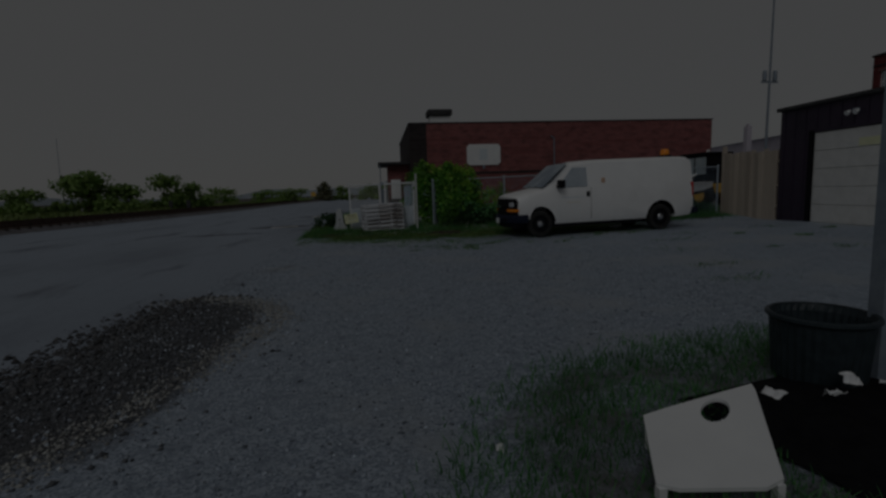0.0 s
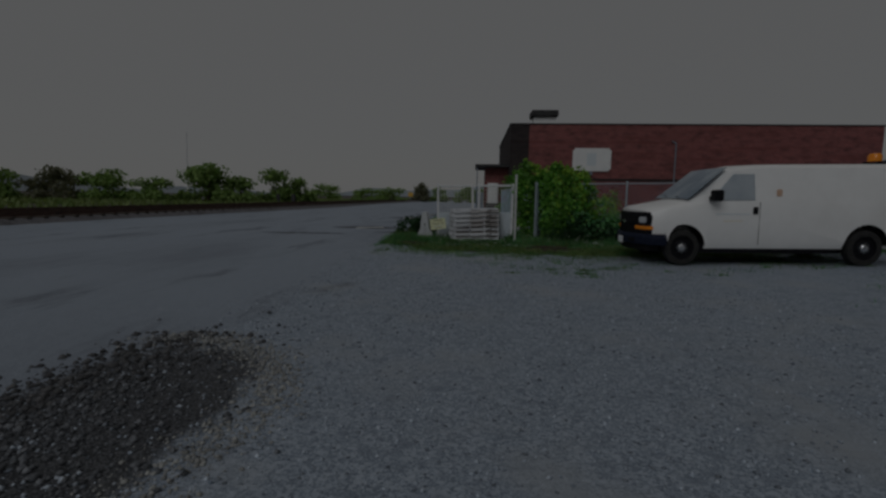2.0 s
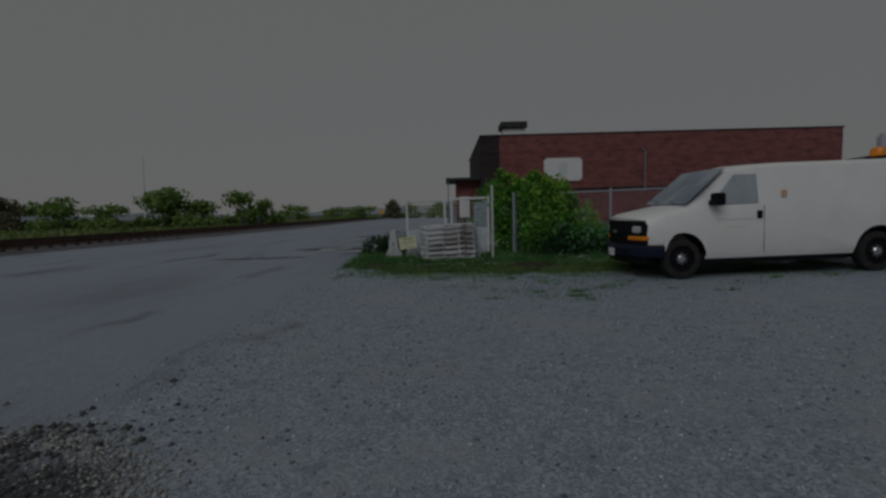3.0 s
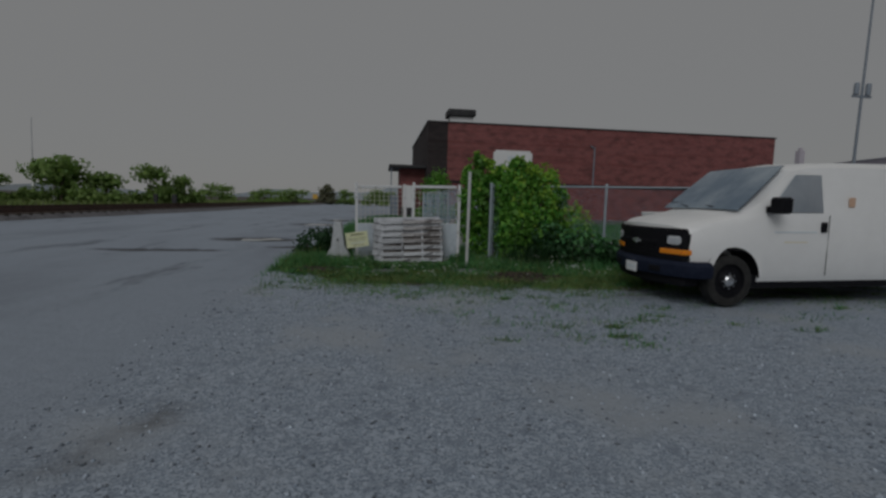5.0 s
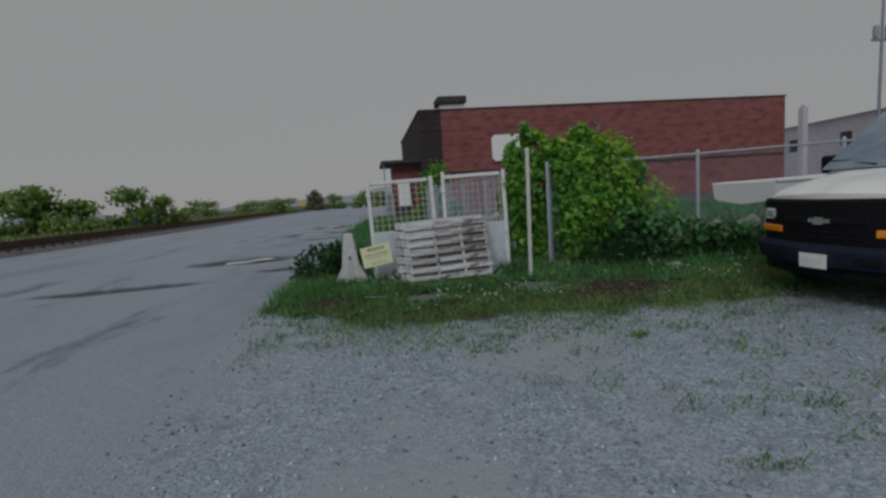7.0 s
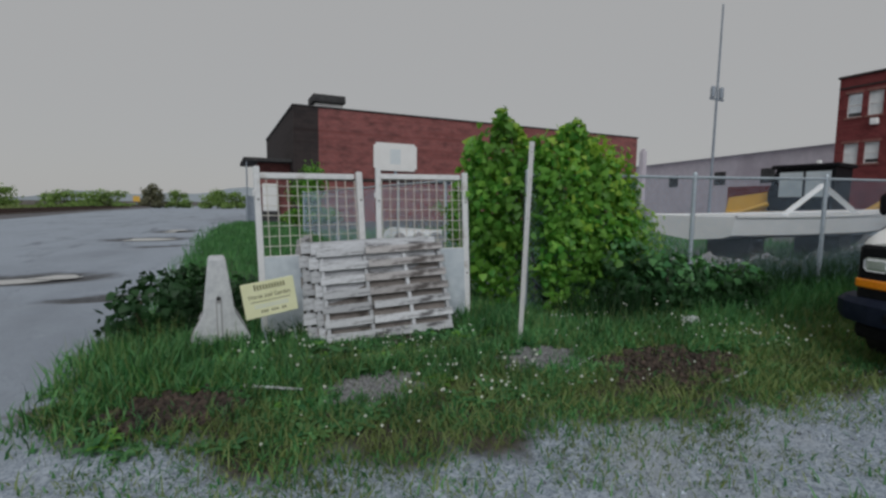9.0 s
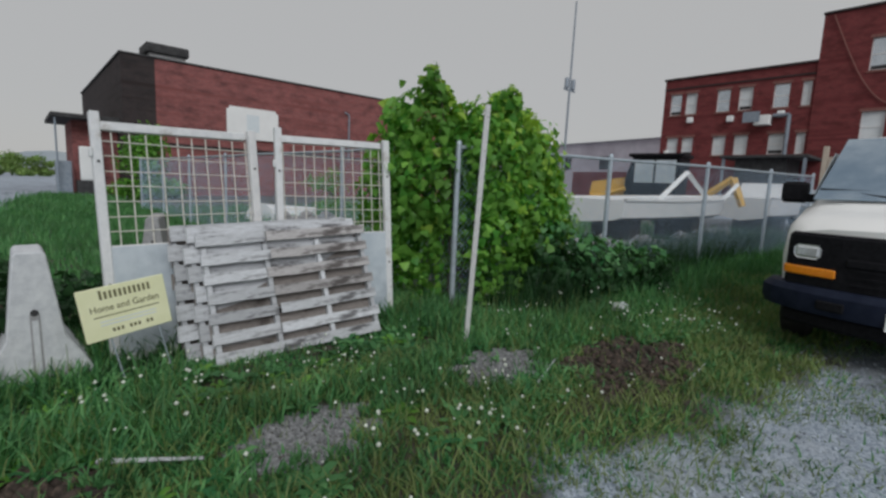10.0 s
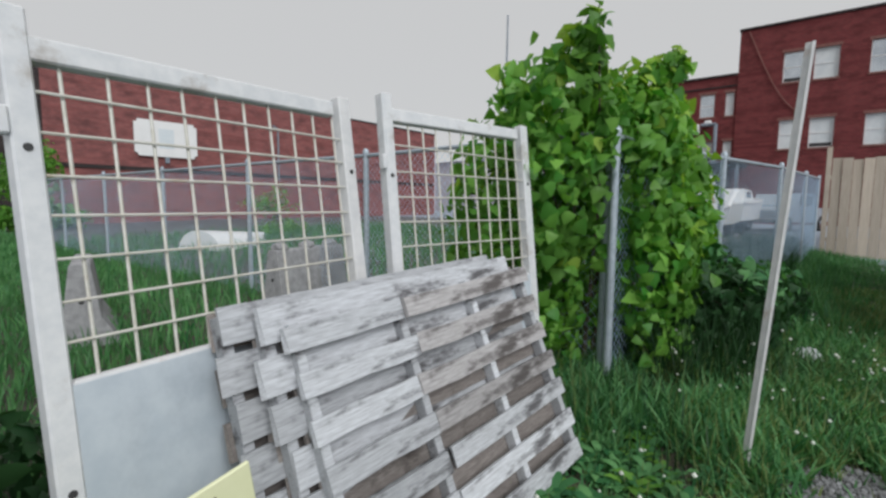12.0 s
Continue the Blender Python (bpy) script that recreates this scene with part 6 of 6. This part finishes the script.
def tree(x, y, h, w, n, mt, label, bare=0.04, category="tree", leaf=0.42):
    t = thing("tree" if h > 2.8 else "shrub", label, category, pose(x, y, 0), "trees along the railway" if x < -3 else "")
    r = random.Random(int(abs(x * 7 + y * 3)))
    z0 = gz(x, y)
    bm = bmesh.new()
    trunk_top = Vector((r.uniform(-0.2, 0.2), 0, z0 + h * 0.55))
    rod(bm, (0, 0, z0 - 0.1), trunk_top, 0.035 * h, 0.015 * h, seg=8)
    trunk = part("trunk", bm, BARK, t)
    blobs = []
    for j in range(6):
        a = r.uniform(0, 6.28)
        d = r.uniform(0.15, 0.36) * w
        z = z0 + h * r.uniform(bare + 0.15, 0.8)
        s = r.uniform(0.18, 0.3)
        blobs.append((d * math.cos(a), d * math.sin(a) * 0.8, z, s * w, s * w * 0.9, h * r.uniform(0.17, 0.25)))
        bm = bmesh.new()
        rod(bm, (0, 0, z0 + h * 0.3), Vector(blobs[-1][:3]), 0.014 * h, 0.004 * h, seg=6, caps=False)
        part("limb", bm, BARK, t)
    blobs.append((0, 0, z0 + h * 0.8, 0.2 * w, 0.2 * w, h * 0.22))
    for j in range(4):
        a = r.uniform(0, 6.28)
        blobs.append((0.33 * w * math.cos(a), 0.28 * w * math.sin(a), z0 + h * (bare + 0.12), 0.2 * w, 0.2 * w, h * 0.16))
    P, N = [], []
    for b in blobs:
        k = 2 * n // len(blobs)
        d = rng.normal(0, 1, (k, 3))
        d /= np.linalg.norm(d, axis=1)[:, None]
        P.append(np.array(b[:3]) + d * np.array(b[3:]) * (0.3 + 0.8 * rng.random((k, 1))))
        N.append(d)
    P, N = np.concatenate(P), np.concatenate(N)
    ok = P[:, 2] > z0 + 0.05
    P, N = P[ok], N[ok]
    v = leaf_cloud(P, N, leaf * (0.6 + 0.8 * rng.random(len(P))) * (h / 5) ** 0.5)
    tri_soup("crown", v, mt, t, "uneven leafy crown", quads=LEAF_FACES)
    return t
for x, y, h, w, n, mt in ((-39, 70, 5.6, 9, 1500, TREE_LEAF), (-36, 74, 4.0, 6, 800, TREE_LEAF), (-33.5, 80, 5.4, 6, 900, TREE_LEAF), (-30.5, 84, 4.2, 6, 900, TREE_LEAF), (-44, 66, 3.4, 6, 700, TREE_LEAF), (-52, 68, 4.6, 9, 900, TREE_LEAF), (-59, 66, 4.8, 9, 900, TREE_DARK), (-66, 62, 4.4, 9, 900, TREE_LEAF), (-74, 62, 4.2, 9, 800, TREE_DARK), (-82, 58, 4.6, 9, 800, TREE_LEAF), (-90, 55, 4.4, 9, 700, TREE_LEAF),
                            (-26, 116, 3.2, 9, 800, TREE_LEAF), (-21, 120, 3.4, 9, 800, TREE_LEAF), (-14.5, 132, 5.2, 6, 800, TREE_DARK), (-10.5, 138, 4.2, 6, 700, TREE_LEAF), (-2.0, 130, 4.4, 8, 800, TREE_LEAF), (2.0, 134, 4.0, 7, 700, TREE_LEAF), (-42, 130, 4.5, 12, 800, TREE_LEAF)):
    tree(x, y, h, w, n, mt, "small leafy roadside tree with uneven green crown" if mt is TREE_LEAF else "dark brownish leafy tree beyond the railway")
tree(3.9, 44.0, 4.0, 4.0, 1500, VINE, "bright green shrub before the brick warehouse", 0.0, "shrub", 0.2)
tree(8.8, 33.0, 1.9, 2.4, 500, VINE, "low green shrub behind chain-link fence", 0.0, "shrub", 0.16)

# two pale posts and a field beyond the railway
for x in (-42.7, -40.4):
    p = thing("roadside_post", "pale square post beyond the railway", "post", pose(x, 71, gz(x, 71)), "posts beyond the railway")
    part("shaft", box(-0.14, 0.14, -0.14, 0.14, 0, 3.1, 0.02), SIGN_WHITE, p)
pl_ = thing("line_pole", "slim grey pole beyond the railway", "pole", pose(-43.1, 71.5, gz(-43, 71.5)))
part("shaft", rod(bmesh.new(), (0, 0, 0), (0.25, 0, 10.2), 0.05, 0.025, seg=8), GREY_METAL, pl_)
for x, y in ((-31, 76), (-27, 72)):
    p = thing("signal_box", "small dark trackside signal box", "signal box", pose(x, y, gz(x, y)), "trackside boxes")
    part("case", box(-0.25, 0.25, -0.2, 0.2, 0.2, 1.3, 0.03), TAR, p)
    part("stand", box(-0.06, 0.06, -0.06, 0.06, 0, 0.2), GREY_METAL, p)
yb = thing("yellow_road_sign", "small yellow road sign far off", "sign", pose(-17.0, 128, gz(-17, 128)))
part("plate", box(-0.6, 0.6, -0.03, 0.03, 1.2, 2.3), YELLOW, yb)
part("pole", box(-0.05, 0.05, 0.03, 0.1, 0, 2.3), GREY_METAL, yb)

def grass(name, n, sample, h, width, material, label, lean=0.35, hfun=None):
    """Bent, tapering blades of three quads each."""
    p = sample(n)
    n = len(p)
    a = rng.random(n) * 6.28
    hh = h[0] + (h[1] - h[0]) * rng.random(n) ** 1.6
    if hfun is not None:
        hh = hh * hfun(p[:, 0], p[:, 1])
    w = width * (0.6 + 0.8 * rng.random(n))
    bend = lean * hh * (0.3 + 1.2 * rng.random(n))
    dx, dy = np.cos(a), np.sin(a)
    b = a + rng.normal(1.57, 0.7, n)
    bx_, by_ = np.cos(b), np.sin(b)
    z0 = height(p[:, 0], p[:, 1]) - 0.01
    v = np.zeros((n, 7, 3))
    for q, (t, ws) in enumerate(((0, 1.0), (0.45, 0.85), (0.8, 0.5))):
        for s, o in ((-1, 0), (1, 1)):
            v[:, 2 * q + o, 0] = p[:, 0] + s * ws * w / 2 * dx + bend * t ** 2 * bx_
            v[:, 2 * q + o, 1] = p[:, 1] + s * ws * w / 2 * dy + bend * t ** 2 * by_
            v[:, 2 * q + o, 2] = z0 + hh * t * (1 - 0.12 * t)
    v[:, 6, 0] = p[:, 0] + bend * bx_
    v[:, 6, 1] = p[:, 1] + bend * by_
    v[:, 6, 2] = z0 + hh * 0.9
    f = [(0, 1, 3), (0, 3, 2), (2, 3, 5), (2, 5, 4), (4, 5, 6)]
    return tri_soup(name, v, material, label=label, category="grass", quads=f)

BARE = [(-0.4, 16.7, 0.42, 0.26), (2.3, 16.15, 0.75, 0.4), (1.25, 16.75, 0.45, 0.3), (-1.8, 16.85, 0.45, 0.3)]
def patch_mask(p, keep=0.0):
    k = np.ones(len(p), bool)
    for x, y, a, b in BARE:
        d = ((p[:, 0] - x) / a) ** 2 + ((p[:, 1] - y) / b) ** 2
        k &= (d > 1 + 0.5 * np.sin(9 * np.arctan2(p[:, 1] - y, p[:, 0] - x) + x)) | (rng.random(len(p)) < keep)
    return k

def clumpy(p, s=2.2, lo=-0.6):
    q = np.sin(s * p[:, 0] + 1.3 * np.sin(s * 1.4 * p[:, 1])) * np.sin(s * 1.2 * p[:, 1] + 1.1 * np.sin(s * p[:, 0]))
    return q > lo - 0.8 * rng.random(len(p))

def on_island(x0, x1, y0, y1, s=2.6, lo=-0.5):
    def f(n):
        p = in_box(x0, x1, y0, y1)(n)
        edge = p + rng.normal(0, 0.12, p.shape) + (rng.random((len(p), 1)) ** 3) * rng.normal(0, 0.7, p.shape)
        k = inside(edge[:, 0], edge[:, 1], ISLAND) & patch_mask(p, 0.04) & clumpy(p, s, lo)
        return p[k]
    return f

def tall_near(x, y):
    """Longest round the gate, the pallets and the barrier, short at the trodden edge."""
    tall = 0.32 + 0.66 * smooth_in(y - 0.06 * (3 - x), 15.7, 17.6) + 0.25 * np.exp(-((x + 1.0) ** 2 / 3 + (y - 18) ** 2 / 0.5))
    before_pallets = smooth_in(x, -0.95, -0.6) * (1 - smooth_in(x, 0.95, 1.25)) * smooth_in(y, 16.9, 17.4) * (1 - smooth_in(y, 18.2, 18.5))
    before_sign = smooth_in(x, -1.9, -1.6) * (1 - smooth_in(x, -0.95, -0.7)) * smooth_in(y, 17.2, 17.6) * (1 - smooth_in(y, 18.3, 18.6))
    return tall * (1 - 0.72 * before_pallets - 0.4 * before_sign)

grass("long_grass", 70000, on_island(-2.9, 4.2, 15.3, 18.9, 3.4, 0.0), (0.07, 0.28), 0.0115, GRASS, "long bright green grass round the gate", 0.6, hfun=tall_near)
grass("weed_grass", 22000, on_island(-2.9, 4.6, 15.6, 18.9, 3.1, 0.0), (0.08, 0.30), 0.017, GRASS, "broad-bladed green weeds among grass", 0.6, hfun=tall_near)
# darker copy of the grass, painting shade low among the blades
grass("dark_grass", 6000, on_island(-2.8, 4.0, 16.6, 18.9, 1.9, 0.1), (0.10, 0.36), 0.010, GRASS_DARK, "dark green grass coloured for shade near the pallets", hfun=tall_near)
grass("dry_grass", 62000, on_island(-2.9, 8.0, 14.9, 17.4, 3.3, -0.1), (0.03, 0.15), 0.009, GRASS_DRY, "short dry yellow-green grass at the gravel edge", 0.8)
# pale stalks added to put bright highlights among the blades
grass("pale_stalks", 8000, on_island(-2.8, 4.4, 15.9, 18.6, 2.1, 0.0), (0.14, 0.46), 0.0042, GRASS_DRY, "thin pale grass stalks added as highlights", 0.25, hfun=tall_near)
grass("verge_grass", 26000, on_island(4.0, 13.3, 15.2, 17.6), (0.06, 0.34), 0.012, GRASS, "grass verge along the chain-link fence", hfun=lambda x, y: 0.4 + 0.9 * smooth_in(y, 16.2, 17.4))
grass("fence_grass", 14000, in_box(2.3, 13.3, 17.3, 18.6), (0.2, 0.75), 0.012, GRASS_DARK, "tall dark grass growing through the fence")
grass("strip_grass", 36000, on_island(-2.6, 2.4, 18.8, 34), (0.08, 0.3), 0.014, GRASS, "green grass strip behind the gate")
grass("strip_grass", 14000, on_island(-2.6, 2.4, 30, 49), (0.1, 0.35), 0.03, GRASS, "green grass strip beside the road")
grass("yard_grass", 14000, in_box(2.4, 16, 18.6, 36), (0.1, 0.45), 0.025, GRASS, "rough grass in the boat yard")
def lawn(n):
    p = in_box(0.0, 4.6, 0.5, 4.3)(n)
    e = p + rng.normal(0, 0.15, p.shape)
    away = ((p[:, 0] - 2.95) ** 2 + (p[:, 1] - 2.2) ** 2) > 0.75
    return p[inside(e[:, 0], e[:, 1], LAWN) & clumpy(p, 3.0, -0.3) & away]
grass("lawn_grass", 26000, lawn, (0.03, 0.13), 0.008, GRASS, "short patchy grass at the yard edge", 0.6)
def tufts(n):
    c = np.array([(3.3, 13.1), (2.9, 12.9), (2.2, 13.6), (1.0, 14.2), (4.2, 12.6), (3.7, 13.6), (0.2, 14.9), (5.6, 12.9), (6.5, 13.3), (7.6, 13.4), (3.0, 14.6), (1.8, 14.8), (4.9, 12.3), (2.4, 11.9), (0.4, 13.5), (8.5, 12.2), (9.6, 11.5), (10.5, 10.4), (7.5, 11.2), (6.6, 9.6), (8.3, 9.0), (9.4, 8.4), (5.4, 6.4), (11.5, 12.6), (12.4, 11.5), (12.6, 9.8), (5.9, 7.6), (2.15, 12.7), (2.4, 12.6), (1.65, 12.6), (1.8, 12.15), (3.1, 12.8), (2.35, 12.2), (-0.2, 14.35), (2.1, 13.8), (1.05, 12.9), (0.8, 12.1), (-0.1, 14.77), (0.4, 14.65), (1.1, 14.95), (1.45, 14.3), (2.1, 14.4), (-0.65, 14.85), (-1.2, 15.6), (1.7, 15.2), (-2.1, 15.7)])
    i = rng.integers(0, len(c), n)
    p = c[i] + rng.normal(0, 1, (n, 2)) * np.array([0.26, 0.12]) * (0.4 + (i % 4)[:, None] * 0.4)
    p = p[clumpy(p, 9.0, 0.3)]
    return p
grass("gravel_tufts", 8000, tufts, (0.02, 0.07), 0.008, GRASS_DRY, "small grass tufts growing in gravel", 0.9)
grass("gravel_weeds", 3500, tufts, (0.03, 0.11), 0.012, GRASS, "small green weeds growing in gravel", 0.9)
def fringe(n):
    p = in_box(-2.6, 9.0, 13.6, 16.2)(n)
    d = p[:, 1] - (15.75 - 0.12 * (p[:, 0] + 1))
    k = (rng.random(n) < np.exp(-(np.maximum(-d, 0) / 0.85) ** 1.3)) & clumpy(p, 3.1, 0.3)
    return p[k]
grass("fringe_grass", 44000, fringe, (0.015, 0.07), 0.008, GRASS_DRY, "thin dry grass fringe creeping into gravel", 0.9)
grass("fringe_weeds", 14000, fringe, (0.02, 0.09), 0.010, GRASS, "short green grass fringe creeping into gravel", 0.9)
def field(n):
    p = np.stack([-95 + 66 * rng.random(n), 25 + 110 * rng.random(n)], 1)
    return p[p[:, 0] < track_edge(p[:, 1]) - 9.5]
grass("field_grass", 16000, field, (0.2, 0.6), 0.22, GRASS_DRY, "dry pale field grass beyond the railway", 0.5)

# low broad-leaved weeds between the blades
def weed_rosettes(n, x0, x1, y0, y1, size, mt, label):
    c = on_island(x0, x1, y0, y1, 2.7, 0.1)(n)
    k = 7
    p = np.repeat(c, k, 0)
    a = np.tile(np.arange(k) * 6.28 / k, len(c)) + np.repeat(rng.random(len(c)) * 6.28, k)
    s = np.repeat(size[0] + (size[1] - size[0]) * rng.random(len(c)), k) * (0.7 + 0.6 * rng.random(len(p)))
    out = np.stack([np.cos(a), np.sin(a), np.zeros(len(p))], 1)
    side = np.stack([-np.sin(a), np.cos(a), np.zeros(len(p))], 1)
    up = np.array([0, 0, 1.0])
    lift = (0.35 + 0.9 * rng.random(len(p)))[:, None]
    b = np.stack([p[:, 0], p[:, 1], height(p[:, 0], p[:, 1])], 1)
    sh = [(0.0, 0.05, 0.0), (0.0, -0.05, 0.0), (0.45, 0.2, 0.42), (0.45, -0.2, 0.42), (0.8, 0.17, 0.5), (0.8, -0.17, 0.5), (1.1, 0.0, 0.42)]
    v = np.stack([b + s[:, None] * (u * out + w * side + z * lift * up) for u, w, z in sh], 1)
    tri_soup("broad_weeds", v, mt, label=label, category="weeds", quads=[(0, 1, 3), (0, 3, 2), (2, 3, 5), (2, 5, 4), (4, 5, 6)])
weed_rosettes(1500, -2.8, 4.5, 16.1, 18.2, (0.03, 0.11), GRASS, "bright green dandelion and plantain rosettes")
weed_rosettes(350, -2.8, 4.5, 16.4, 18.5, (0.04, 0.11), VINE, "green dock leaves among long grass")

# white clover heads
def heads(n):
    p = on_island(-1.5, 5.0, 15.8, 17.9, 2.0, 0.1)(n)
    return p[:300]
hp = heads(2600)
octa = np.array([(1, 0, 0), (0, 1, 0), (-1, 0, 0), (0, -1, 0), (0, 0, 1), (0, 0, -1)], float)
s = 0.006 + 0.011 * rng.random(len(hp)) ** 1.5
v = octa[None] * s[:, None, None]
v[..., 0] += hp[:, 0, None]
v[..., 1] += hp[:, 1, None]
v[..., 2] += (height(hp[:, 0], hp[:, 1]) + 0.10 + 0.22 * rng.random(len(hp)) * tall_near(hp[:, 0], hp[:, 1]))[:, None]
tri_soup("clover_heads", v, CLOVER, label="small white clover heads above the grass", category="flowers", quads=[(0, 1, 4), (1, 2, 4), (2, 3, 4), (3, 0, 4), (1, 0, 5), (2, 1, 5), (3, 2, 5), (0, 3, 5)])

# bare patches: flat grey slab stones and dark dug soil
def soil_bits(x, y, a, b):
    def f(n):
        q, t = np.sqrt(rng.random(n)) * 1.1, rng.random(n) * 6.28
        return np.stack([x + a * q * np.cos(t), y + b * q * np.sin(t)], 1)
    return f
for x, y, a, b in (BARE[0], BARE[2]):
    stones("grit_patch", 5000, soil_bits(x, y, a, b), 0.006, 0.02, PALE_GRIT, "bare grey gritty patch among grass")
for x, y, a, b in (BARE[1], BARE[3]):
    stones("dug_soil", 1500, soil_bits(x, y, a, b), 0.01, 0.055, MULCH, "dark crumbly dug soil among grass")
bm = bmesh.new()
bmesh.ops.create_icosphere(bm, subdivisions=2, radius=0.12)
for v_ in bm.verts:
    v_.co = Vector((v_.co.x * 1.4, v_.co.y, v_.co.z * 0.7)) * (1 + 0.4 * noise.noise(v_.co * 9))
solo("pale_rock", bm, CONCRETE, "pale lump of rock lying before dark weeds", "rock", pose(3.75, 17.0, gz(3.75, 17) + 0.05))
for x, y, z, a, L in ((1.25, 16.35, 0.02, 20, 0.5), (-1.35, 17.0, 0.05, -40, 0.5), (2.4, 15.7, 0.01, 5, 0.4)):
    solo("stick", rod(bmesh.new(), (0, 0, 0), (L, 0, 0.03), 0.014, 0.008, seg=6), OLD_WOOD, "pale bare stick lying on short grass", "stick", pose(x, y, gz(x, y) + z, 0, 0, a), "sticks")

# ---- far hills ----
bm = bmesh.new()
prev = None
for j, a in enumerate(np.linspace(-75, 75, 90)):
    d = 1900
    x, y = d * math.sin(radians(a)), d * math.cos(radians(a))
    h = 26 + 20 * math.sin(a * 0.11 + 1) + 9 * math.sin(a * 0.37) + 5 * math.sin(a * 0.9)
    q = [bm.verts.new((x, y, -5)), bm.verts.new((x, y, max(h, 8))), bm.verts.new((x * 1.08, y * 1.08, -5))]
    if prev:
        for m_ in range(2):
            bm.faces.new((prev[m_], q[m_], q[m_ + 1], prev[m_ + 1]))
    prev = q
solo("backdrop", bm, HILL, "low hills along the horizon in haze-tinted blue-grey", "hills", kind="structure")
